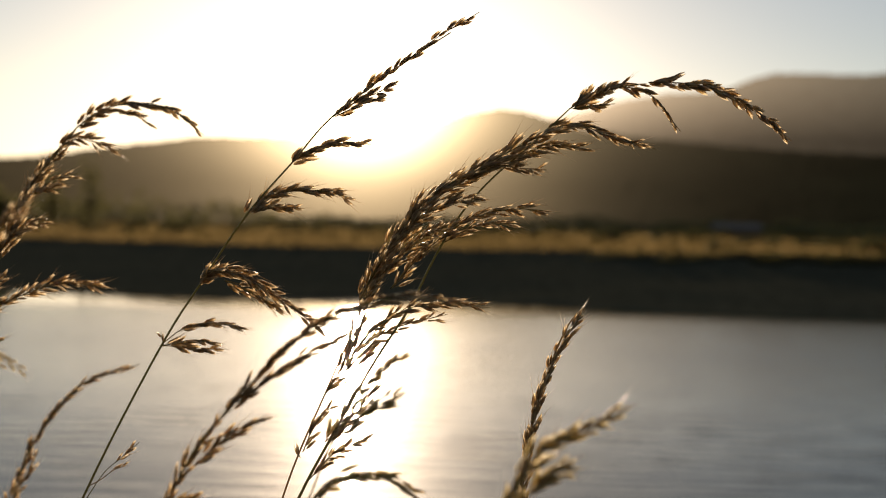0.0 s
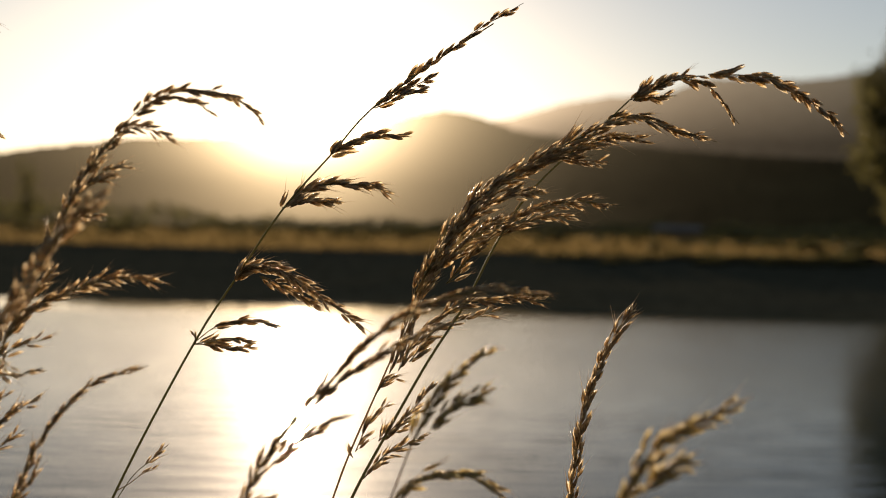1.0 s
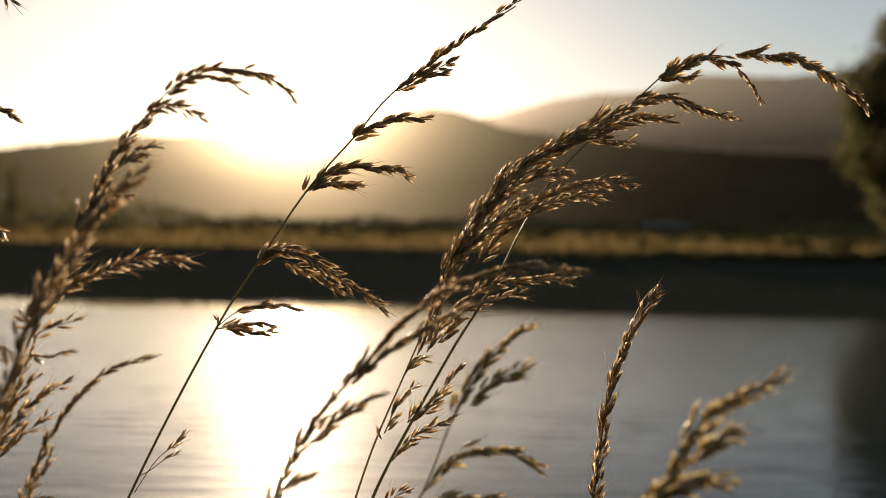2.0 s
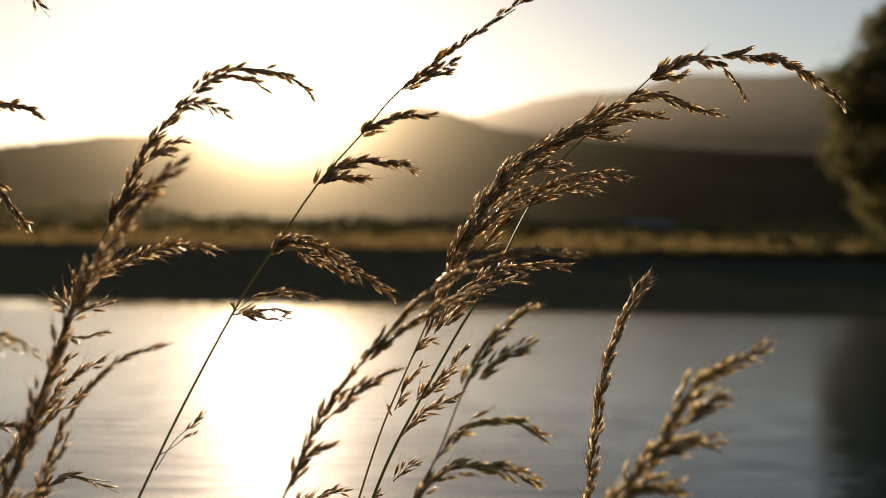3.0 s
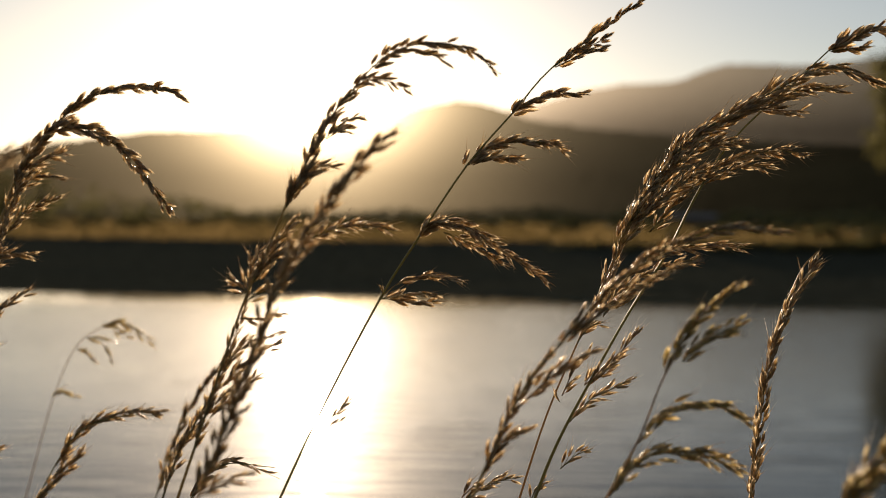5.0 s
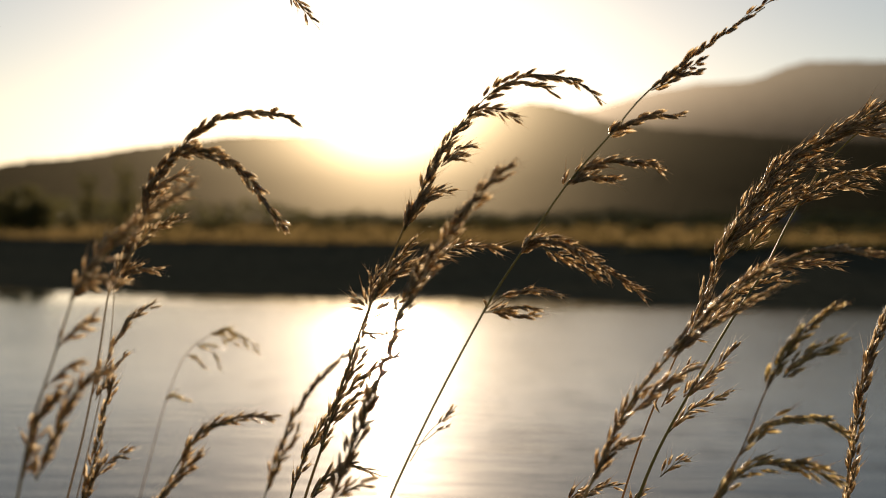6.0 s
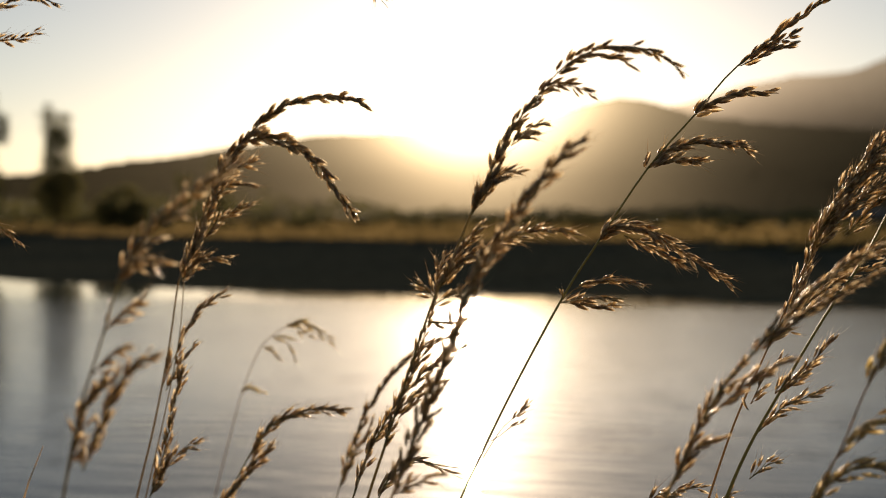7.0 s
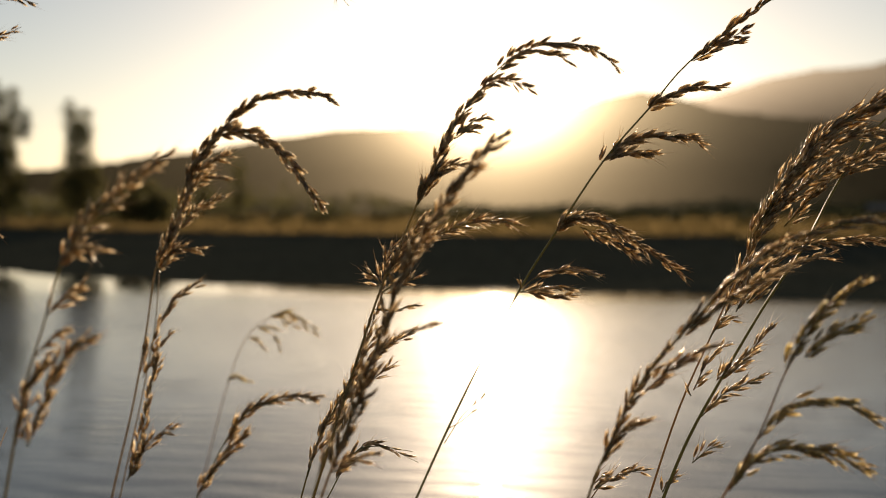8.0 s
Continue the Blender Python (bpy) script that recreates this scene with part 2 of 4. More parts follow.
def river():
    """Rippled water where it is seen, level water out to the sides."""
    rng = np.random.default_rng(12)
    gx, gy = np.linspace(-56, 50, 250), 9.0 + 60.0 * np.linspace(0, 1, 640) ** 1.1
    X, Y = np.meshgrid(gx, gy)
    Z = np.zeros_like(X)
    for _ in range(46):
        length = 0.36 * 2.5 ** rng.random()
        way = rng.normal(0.0, 0.34)
        kx, ky = 2 * math.pi / length * math.sin(way), 2 * math.pi / length * math.cos(way)
        Z += WAVE_SLOPE * length / (2 * math.pi) * math.sqrt(2 / 46) * np.sin(kx * X + ky * Y + rng.uniform(0, 6.3))
    edge = np.minimum.reduce([(X - gx[0]) / 4, (gx[-1] - X) / 4, (Y - gy[0]) / 2, (gy[-1] - Y) / 2, np.ones_like(X)])
    calm = np.clip((51.0 - Y) / 12.0, 0.08, 1.0) * (1.0 + 0.9 * np.clip((27.0 - Y) / 8.0, 0.0, 1.0))          # sheltered water under the far bank
    Z = Z * np.clip(edge, 0, 1) * calm
    h, w = X.shape
    verts = np.stack([X, Y, Z + RIVER_Z], -1).reshape(-1, 3).tolist()
    faces = [(j * w + i, j * w + i + 1, j * w + i + 1 + w, j * w + i + w) for j in range(h - 1) for i in range(w - 1)]
    near, far, left, right = gy[0], gy[-1], gx[0], gx[-1]
    for x0, x1, y0, y1 in ((-2900, 2900, 5.0, near), (-2900, left, near, far), (right, 2900, near, far), (-2900, 2900, far, 80.0)):
        k = len(verts)
        verts += [(x0, y0, RIVER_Z), (x1, y0, RIVER_Z), (x1, y1, RIVER_Z), (x0, y1, RIVER_Z)]
        faces.append((k, k + 1, k + 2, k + 3))
    return mesh_object("water", verts, faces, [WATER])


WAVE_SLOPE = 0.026
tagged(river(), "calm grey river with a bright sun glitter path", "river", kind="structure")


# ---- hills behind the meadow ----
def hill(name, profile, near, far, mat, label, bumps):
    """Slope rising from near to a ridge at far metres; profile: degrees right of +y, degrees of height."""
    az = [a for a, _ in profile]
    el = [e for _, e in profile]
    verts, faces = [], []
    cols, rows = 760, 22
    for j in range(rows + 1):
        t = j / rows
        for i in range(cols + 1):
            a = az[0] + (az[-1] - az[0]) * i / cols
            e = float(np.interp(a, az, el))
            e = sum(float(np.interp(a + d, az, el)) for d in (-0.5, 0, 0.5)) / 3 * 0.6 + e * 0.4
            d = near + (far - near) * t
            top = 4.6 + far * math.tan(radians(e))
            x, y = d * math.sin(radians(a)), d * math.cos(radians(a))
            z = FIELD_Z - 2 + (top - FIELD_Z + 2) * (0.9 * t + 0.1 * ease(t))
            rough = noise.noise(Vector((x * 0.012, y * 0.012, 1.0))) * 0.5 + noise.noise(Vector((x * 0.05, y * 0.05, 5.0))) * 0.18
            z += bumps * rough * math.sin(math.pi * min(t, 0.93)) + bumps * 0.25 * noise.noise(Vector((a * 2.5, t * 20, 2.0))) + bumps * 0.3 * noise.noise(Vector((a * 9.0, t * 30, 7.0))) + bumps * 0.28 * noise.noise(Vector((a * 22.0, t * 30, 4.0)))
            verts.append((x, y, z))
    for j in range(rows):
        for i in range(cols):
            a = j * (cols + 1) + i
            faces.append((a, a + 1, a + cols + 2, a + cols + 1))
    return tagged(mesh_object(name, verts, faces, [mat]), label, "hill", kind="structure")


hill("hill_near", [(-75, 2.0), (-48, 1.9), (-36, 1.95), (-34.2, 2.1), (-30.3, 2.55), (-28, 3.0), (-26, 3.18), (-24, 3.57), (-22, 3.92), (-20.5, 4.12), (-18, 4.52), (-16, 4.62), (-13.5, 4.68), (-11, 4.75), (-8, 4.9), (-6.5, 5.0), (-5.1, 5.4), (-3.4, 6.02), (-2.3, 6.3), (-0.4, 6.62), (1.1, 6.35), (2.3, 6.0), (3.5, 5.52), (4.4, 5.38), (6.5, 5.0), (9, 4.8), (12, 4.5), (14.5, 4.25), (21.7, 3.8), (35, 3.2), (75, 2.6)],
     720, 900, HILL_NEAR, "brown wooded ridge behind the meadow, sunlit haze in its material", 5)
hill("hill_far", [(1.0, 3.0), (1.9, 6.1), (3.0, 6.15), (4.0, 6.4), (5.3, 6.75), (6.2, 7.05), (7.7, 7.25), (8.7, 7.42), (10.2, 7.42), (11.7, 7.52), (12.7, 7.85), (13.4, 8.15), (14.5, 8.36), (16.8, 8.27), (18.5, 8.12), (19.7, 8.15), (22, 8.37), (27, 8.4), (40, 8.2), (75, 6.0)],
     2900, 3500, HILL_FAR, "pale higher hill beyond the ridge, haze glow in its material", 14)


# ---- meadow grass, trees and shrubs across the river ----
def meadow():
    rng = random.Random(4)
    verts, faces = [], []
    for _ in range(5200):
        x = rng.uniform(-130, 90)
        y = shore(x) + BEACH - 0.4 + 150 * rng.random() ** 2.2
        h = rng.uniform(0.35, 0.8) * (1 + 0.004 * (y - 80))
        for _ in range(5):
            a, lean, wd = rng.uniform(0, math.pi), rng.uniform(-0.25, 0.35), rng.uniform(0.04, 0.12)
            ox, oy = x + rng.uniform(-0.5, 0.5), y + rng.uniform(-0.5, 0.5)
            dx, dy = math.cos(a) * wd, math.sin(a) * wd
            k = len(verts)
            z = FIELD_Z - 0.12
            verts += [(ox - dx, oy - dy, z), (ox + dx, oy + dy, z), (ox + dx * 0.6 + lean * h * 0.5, oy + dy * 0.6, z + h * 0.6), (ox - dx * 0.6 + lean * h * 0.5, oy - dy * 0.6, z + h * 0.6), (ox + lean * h, oy, z + h)]
            faces += [(k, k + 1, k + 2, k + 3), (k + 3, k + 2, k + 4)]
    return mesh_object("meadow_grass", verts, faces, [STRAW], False)


tagged(meadow(), "dry golden meadow grass lit from behind by the sun", "grass", kind="stuff")


def tree(name, label, base, height, lobes, leaf, count, trunk, seed, category="tree"):
    """lobes: (x, y, z, rx, ry, rz) of the crown's clumps in units of the height; a trunk with limbs to each."""
    rng = random.Random(seed)
    root = new(name)
    root.location = base
    verts, faces = [], []
    tops = []
    tube(verts, faces, curve_points([Vector((0, 0, -0.3)), Vector((0.01, 0, 0.2)) * height, Vector((-0.01, 0.01, 0.5)) * height, Vector((lobes[0][0], lobes[0][1], lobes[0][2])) * height], 4), trunk, trunk * 0.25, 7)
    for lx, ly, lz, rx, ry, rz in lobes[1:]:
        start = Vector((0, 0, max(0.12, lz - 0.22) * height * 0.9))
        end = Vector((lx, ly, lz)) * height
        tube(verts, faces, curve_points([start, (start * 0.45 + end * 0.55) + Vector((0, 0, -0.02 * height)), end], 3), trunk * 0.45, trunk * 0.1, 5)
    part("trunk", mesh_object("trunk", verts, faces, [BARK]), root, "dark bark trunk with limbs")
    verts, faces = [], []
    total = sum((l[3] * l[4] * l[5]) ** 0.6 for l in lobes)
    for lx, ly, lz, rx, ry, rz in lobes:
        share = max(8, int(count / 14 * (rx * ry * rz) ** 0.6 / total))
        for _ in range(share):
            d = Vector((rng.gauss(0, 1), rng.gauss(0, 1), rng.gauss(0, 1))).normalized() * (0.45 + 0.6 * rng.random() ** 0.6)
            c = Vector((lx + d.x * rx, ly + d.y * ry, lz + d.z * rz)) * height
            for _ in range(14):
                q = c + Vector((rng.gauss(0, 1), rng.gauss(0, 1), rng.gauss(0, 0.8))) * leaf * 1.5
                u = Vector((rng.uniform(-1, 1), rng.uniform(-1, 1), rng.uniform(-0.6, 0.6))).normalized() * leaf
                v = u.cross(Vector((rng.uniform(-1, 1), rng.uniform(-1, 1), 0.5))).normalized() * leaf * 0.45
                k = len(verts)
                verts += [q - u, q + v, q + u, q - v]
                faces.append((k, k + 1, k + 2, k + 3))
    part("crown", mesh_object("crown", verts, faces, [LEAF], False), root, "dark green backlit leaves")
    return tagged(root, label, category)


# broad tree on the far bank
tree("tree", "broad dark green tree on the far river bank", (42.0, 84.0, FIELD_Z - 0.1), 22.5,
     [(0, 0, 0.72, 0.26, 0.26, 0.26), (-0.2, 0, 0.62, 0.16, 0.2, 0.15), (0.2, 0, 0.6, 0.2, 0.2, 0.2), (-0.17, 0.05, 0.42, 0.17, 0.2, 0.16), (0.12, 0, 0.38, 0.26, 0.24, 0.2), (-0.08, 0, 0.22, 0.16, 0.2, 0.14), (0.05, 0, 0.9, 0.13, 0.13, 0.1), (-0.1, 0, 0.83, 0.12, 0.14, 0.1)],
     0.28, 38000, 0.45, 11)
POPLAR = [(0, 0, 0.58, 0.085, 0.07, 0.16), (-0.055, 0, 0.83, 0.04, 0.04, 0.14), (0.052, 0, 0.79, 0.042, 0.04, 0.14), (0, 0, 0.7, 0.06, 0.05, 0.1), (0.02, 0, 0.42, 0.11, 0.09, 0.15), (0.04, 0, 0.28, 0.12, 0.1, 0.17), (-0.05, 0, 0.24, 0.1, 0.1, 0.16)]

BROAD = [(x * 1.5, y, z * 0.95, rx * 1.7, ry * 1.6, rz) for x, y, z, rx, ry, rz in POPLAR]


def across(az, dist):
    """A place on the meadow at so many degrees right of +y."""
    return (dist * math.sin(radians(az)), dist * math.cos(radians(az)), FIELD_Z - 0.1)


tree("poplar_tree", "slender dark poplar standing in the meadow, forked top", across(-31.8, 150), 18.4, [(x * 1.2, y, z, rx * 1.3, ry * 1.2, rz) for x, y, z, rx, ry, rz in POPLAR], 0.2, 13000, 0.3, 21)
tree("poplar_tree", "tall dark poplar with a wide ragged crown", across(-35.6, 140), 19.5,
     [(0, 0, 0.56, 0.1, 0.1, 0.16), (-0.12, 0, 0.74, 0.045, 0.06, 0.16), (0.09, 0, 0.78, 0.03, 0.04, 0.15), (-0.02, 0, 0.86, 0.03, 0.04, 0.12), (0.17, 0, 0.68, 0.03, 0.04, 0.09), (0, 0, 0.3, 0.15, 0.13, 0.22), (-0.13, 0, 0.4, 0.1, 0.1, 0.2)], 0.22, 15000, 0.38, 22)
# wide, sparse crowns stand in for haze in front of these two
tree("poplar_tree", "distant poplar, crown thinned to look hazy", across(-23.3, 290), 20.0, BROAD, 0.3, 3200, 0.35, 23)
tree("poplar_tree", "distant poplar, crown thinned to look hazy", across(-25.2, 300), 17.0, BROAD, 0.3, 3000, 0.35, 24)
bush = tree("shrub", "round dark shrub at the edge of the meadow", across(-28.5, 150), 7.4,
            [(0, 0, 0.5, 0.42, 0.4, 0.36), (-0.35, 0, 0.36, 0.3, 0.3, 0.28), (0.35, 0, 0.34, 0.28, 0.3, 0.28), (0.05, 0, 0.2, 0.5, 0.4, 0.2)], 0.22, 9000, 0.16, 31, "shrub")
bush["group"] = "meadow shrubs"
rng = random.Random(9)
for k in range(60):
    a = -40 + 66 * (k + rng.uniform(0.0, 1.0)) / 60
    d = rng.uniform(150, 270)
    s = rng.uniform(0.11, 0.3)
    m = Matrix.Translation(across(a, d)) @ Matrix.Rotation(rng.uniform(0, 6.28), 4, "Z") @ Matrix.Diagonal((s * rng.uniform(1.4, 3.2), s * 1.3, s, 1))
    c = copy_thing(bush, m)
    c.matrix_basis = m
    c["label"] = "low dark shrub at the foot of the hill"
for k in range(30):
    a = 4.5 + 23.5 * (k + rng.uniform(0.1, 0.9)) / 30
    x = 76 * math.tan(radians(a))
    off = rng.uniform(0.8, 0.96) * BEACH
    s = rng.uniform(0.06, 0.1) + 0.006 * max(0.0, a - 12)
    m = Matrix.Translation((x, shore(x) + off, FIELD_Z * off / BEACH - 0.1)) @ Matrix.Rotation(rng.uniform(-0.4, 0.4), 4, "Z") @ Matrix.Diagonal((s * rng.uniform(2.0, 3.6), s * 2.0, s, 1))
    c = copy_thing(bush, m)
    c.matrix_basis = m
    c["label"] = "small dark shrub on the slope of the gravel bank"

# shrubs added to darken the meadow where its backlight falls off
for k in range(22):
    a = 11 + 19 * (k + rng.uniform(0.0, 1.0)) / 22
    s = rng.uniform(0.1, 0.2) + 0.006 * (a - 13)
    m = Matrix.Translation(across(a, rng.uniform(96, 145))) @ Matrix.Rotation(rng.uniform(0, 6.28), 4, "Z") @ Matrix.Diagonal((s * rng.uniform(1.3, 2.4), s * 1.5, s, 1))
    c = copy_thing(bush, m)
    c.matrix_basis = m
    c["label"] = "dark shrub added to dim the dry meadow"


def woods():
    """Loose belt of far trees along the foot of the hill."""
    rng = random.Random(15)
    verts, faces = [], []
    for _ in range(4200):
        a, d = rng.uniform(-48, 34), rng.uniform(300, 430)
        x, y, z = across(a, d)
        top = (1.8 + 2.6 * ease((-10 - a) / 10)) + (3.2 + 3.0 * ease((-10 - a) / 10)) * max(0.0, 0.45 + noise.noise(Vector((a * 0.35, d * 0.01, 8.0))) + 0.5 * noise.noise(Vector((a * 1.6, d * 0.02, 2.0))))
        c = Vector((x, y, z + top * rng.random() ** 0.7))
        for _ in range(5):
            q = c + Vector((rng.gauss(0, 1), rng.gauss(0, 1), rng.gauss(0, 0.6))) * 0.9
            u = Vector((rng.uniform(-1, 1), rng.uniform(-1, 1), rng.uniform(-0.6, 0.6))).normalized() * rng.uniform(0.4, 0.9)
            v = u.cross(Vector((rng.uniform(-1, 1), rng.uniform(-1, 1), 0.5))).normalized() * 0.35
            k = len(verts)
            verts += [q - u, q + v, q + u, q - v]
            faces.append((k, k + 1, k + 2, k + 3))
    return mesh_object("far_woods", verts, faces, [LEAF], False)


tagged(woods(), "loose belt of dark far trees along the hill foot", "trees", kind="stuff")

# far low shed with a pale roof
sx, sy, sz = across(12.6, 230)
shed = new("shed")
shed.location = (sx, sy, sz)
verts = [(x, y, z) for z in (0, 2.2) for x, y in ((-5, -2.5), (5, -2.5), (5, 2.5), (-5, 2.5))]
part("wall", mesh_object("wall", verts, [(0, 1, 5, 4), (1, 2, 6, 5), (2, 3, 7, 6), (3, 0, 4, 7)], [BARK], False), shed)
verts = [(x, y, z + dz) for dz in (0, 0.12) for x, y, z in ((-5.4, -3, 2.1), (5.4, -3, 2.1), (5.4, 0, 3.1), (-5.4, 0, 3.1), (5.4, 3, 2.1), (-5.4, 3, 2.1))]
part("roof", mesh_object("roof", verts, [(0, 1, 2, 3), (3, 2, 4, 5), (6, 7, 8, 9), (9, 8, 10, 11), (0, 6, 7, 1), (5, 4, 10, 11)], [ROOF], False), shed, "pale metal roof")
tagged(shed, "small far shed with a pale metal roof", "shed")


# ---- riverside grass in front of the camera ----
def seed_mesh(seed, florets, awns, husk_material):
    """A spikelet 1 long on +x: overlapping pointed husks, alternate on two sides, with fine awns."""
    rng = random.Random(seed)
    verts, faces, slots = [], [], []
    ROUND = (-1.75, -1.45, -0.8, 0.0, 0.8, 1.45, 1.75)          # the outer strips are papery margins, pale to paint a rim light

    def husk(origin, yaw, roll, length, width, deep):
        """One husk: a thin pointed boat, open towards the axis."""
        turn = Euler((roll, 0, yaw)).to_matrix()
        base = len(verts)
        side = 1 if yaw > 0 else -1
        for t, k in ((0.0, 0.3), (0.18, 0.85), (0.4, 1.0), (0.64, 0.72), (0.85, 0.3)):
            for a in ROUND:
                k2 = k * (1.14 if abs(a) > 1.6 else 1.0)
                verts.append(origin + turn @ Vector((t * length, side * math.cos(a) * deep * k, math.sin(a) * width * k2)))
        tip = origin + turn @ Vector((length, side * 0.2 * deep, 0))
        verts.append(tip)
        for j in range(4):
            for s in range(6):
                a = base + j * 7 + s
                faces.append((a, a + 1, a + 8, a + 7))
                slots.append(2 if s in (0, 5) else 0)
        for s in range(6):
            faces.append((base + 28 + s, base + 29 + s, base + 35))
            slots.append(2 if s in (0, 5) else 0)
        return tip, turn

    for g in (-1, 1):
        husk(Vector((0, 0, 0)), g * 0.2, rng.uniform(-0.5, 0.5), 0.5, 0.09, 0.07)
    for f in range(florets):
        side = 1 if f % 2 else -1
        at = 0.04 + 0.4 * f / florets
        tip, turn = husk(Vector((at, side * 0.03, rng.uniform(-0.03, 0.03))), side * rng.uniform(0.0, 0.07), rng.uniform(-0.6, 0.6), rng.uniform(0.53, 0.64), rng.uniform(0.1, 0.125), 0.105)
        if f < awns:
            end = tip + turn @ Vector((rng.uniform(0.5, 1.3), side * rng.uniform(0.0, 0.5), rng.uniform(-0.2, 0.2)))
            u = Vector((0, 0.018, 0))
            v = Vector((0, 0, 0.018))
            k = len(verts)
            verts.extend([tip - u, tip + u, tip + v, end])
            faces.extend([(k, k + 1, k + 3), (k + 1, k + 2, k + 3), (k + 2, k, k + 3)])
            slots.extend([1, 1, 1])
    me = bpy.data.meshes.new("spikelet")
    me.from_pydata(verts, [], faces)
    me.materials.append(husk_material)
    me.materials.append(AWN)
    me.materials.append(RIM_MARGIN)
    me.polygons.foreach_set("material_index", slots)
    me.polygons.foreach_set("use_smooth", [True] * len(faces))
    me.update()
    return me


FORMS = ((1, 4, 1), (2, 5, 2), (3, 5, 3), (4, 6, 1), (5, 4, 3), (6, 3, 1), (7, 5, 4), (8, 4, 0))
SPIKELETS = {False: [seed_mesh(*form, SEED) for form in FORMS], True: [seed_mesh(*form, SEED_PALE_LIT) for form in FORMS]}
SMOOTH = [seed_mesh(seed, florets, 0, SEED) for seed, florets, _ in FORMS]          # top branches carry no awns
grass_rng = random.Random(77)


def stalk(label, depth, line, radius, pale=False):
    """A grass stalk standing on the near bank; line: (x, z) up along the stem in the upright plane at that depth."""
    pts = [Vector((x, depth, z)) for x, z in line]
    lean = (pts[0] - pts[1]).normalized()
    foot = pts[0] + Vector((lean.x * 0.28, grass_rng.uniform(-0.02, 0.05), 0))
    foot.z = NEAR_Z - 0.06
    bend = pts[0] + lean * 0.42
    root = new("grass_stalk")
    root.location = foot
    below = [foot * (1 - t) ** 2 + bend * 2 * t * (1 - t) + pts[0] * t * t for t in (k / 9 for k in range(9))]
    local = [q - foot for q in below + pts]
    verts, faces = [], []
    tube(verts, faces, curve_points(local, 4), radius * 1.5, radius * 0.4, 6)
    part("stem", mesh_object("stem", verts, faces, [STEM]), root, "thin dry stem")
    tagged(root, label, "grass", "riverside grass stalks")
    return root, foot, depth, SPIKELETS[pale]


def panicle(plant, line, count, size, spread, splay, plump=0.7, bare=0.0):
    """A seed branch of a stalk: a fine axis with count spikelets of that size, set round it; plump: their width; bare: the share of the axis below the first."""
    root, foot, depth, forms = plant
    forms = SMOOTH if plump > 0.9 else forms
    splay *= 0.95 if plump > 0.9 else 1.0
    r = grass_rng
    count = max(2, round(count * 1.2))
    sway = r.uniform(-0.012, 0.016)
    last = len(line) - 1
    ctrl = [Vector((x, depth + sway * (i / last) ** 1.3, z)) - foot for i, (x, z) in enumerate(line)]
    pts = curve_points(ctrl, 6)
    verts, faces = [], []
    tube(verts, faces, pts, 0.0004, 0.0002, 4)
    length = sum((b - a).length for a, b in zip(pts, pts[1:]))
    first = max(bare, min(0.35, 0.5 * size / length))
    seeds = []
    for k in range(count):
        f = (k + r.uniform(0.1, 0.9)) / count
        f = first + (0.97 - first) * f
        i = min(int(f * (len(pts) - 1)), len(pts) - 2)
        at = pts[i].lerp(pts[i + 1], f * (len(pts) - 1) - i)
        way = (pts[i + 1] - pts[i]).normalized()
        turn = way.to_track_quat("X", "Z").to_matrix()
        spin = (k % 2) * math.pi + r.gauss(0, 0.9) + 0.4
        open_by = radians(splay) * r.uniform(0.3, 1.8)
        local = turn @ Matrix.Rotation(spin, 3, "X") @ Matrix.Rotation(open_by, 3, "Z") @ Matrix.Rotation(r.uniform(0, 6.28), 3, "X")
        side = turn @ Matrix.Rotation(spin, 3, "X") @ Vector((0, 1, 0))
        taper = (1.0 - 0.3 * f ** 3) * (1.12 if plump > 0.9 else 1.0)
        s = size * r.uniform(0.8, 1.15) * taper
        place = at + side * spread * r.uniform(0.1, 1.2) * (1 - 0.5 * f) - way * s * 0.4
        start = pts[max(0, int((f - 0.95 * s / length) * (len(pts) - 1)))]
        tube(verts, faces, [start, start.lerp(place, 0.6) + way * s * 0.05, place + local @ Vector((s * 0.06, 0, 0))], 0.00022, 0.00016, 3)
        seeds.append((place, local, s))
    axis = part("seed_branch", mesh_object("seed_branch", verts, faces, [STEM]), root)
    for place, local, s in seeds:
        ob = new("spikelet", r.choice(forms))
        ob.parent = axis
        ob.matrix_basis = Matrix.Translation(place) @ local.to_4x4() @ Matrix.Diagonal((s, s * plump * r.uniform(0.85, 1.25), s * plump * 1.02, 1))


def blade(label, points, width):
    """A stalk that shows one narrow leaf only, folded along its middle."""
    ctrl = [Vector(q) for q in points]
    pts = [ctrl[0] * (1 - t) ** 2 + ctrl[1] * 2 * t * (1 - t) + ctrl[2] * t * t for t in (k / 16 for k in range(17))]
    root = new("grass_stalk")
    root.location = ctrl[0]
    verts, faces = [], []
    for i, q in enumerate(pts):
        k = width * (1 - (i / (len(pts) - 1)) ** 3) + 0.0002
        for dx, dy in ((-k, -k * 0.4), (0, 0), (k, -k * 0.4), (0, 0.0004)):
            verts.append(q - ctrl[0] + Vector((dx, dy, 0)))
    for i in range(len(pts) - 1):
        for a, b in ((0, 1), (1, 2), (2, 3), (3, 0)):
            faces.append((4 * i + a, 4 * i + b, 4 * i + 4 + b, 4 * i + 4 + a))
    part("leaf", mesh_object("leaf", verts, faces, [AWN]), root)
    return tagged(root, label, "grass", "riverside grass stalks")


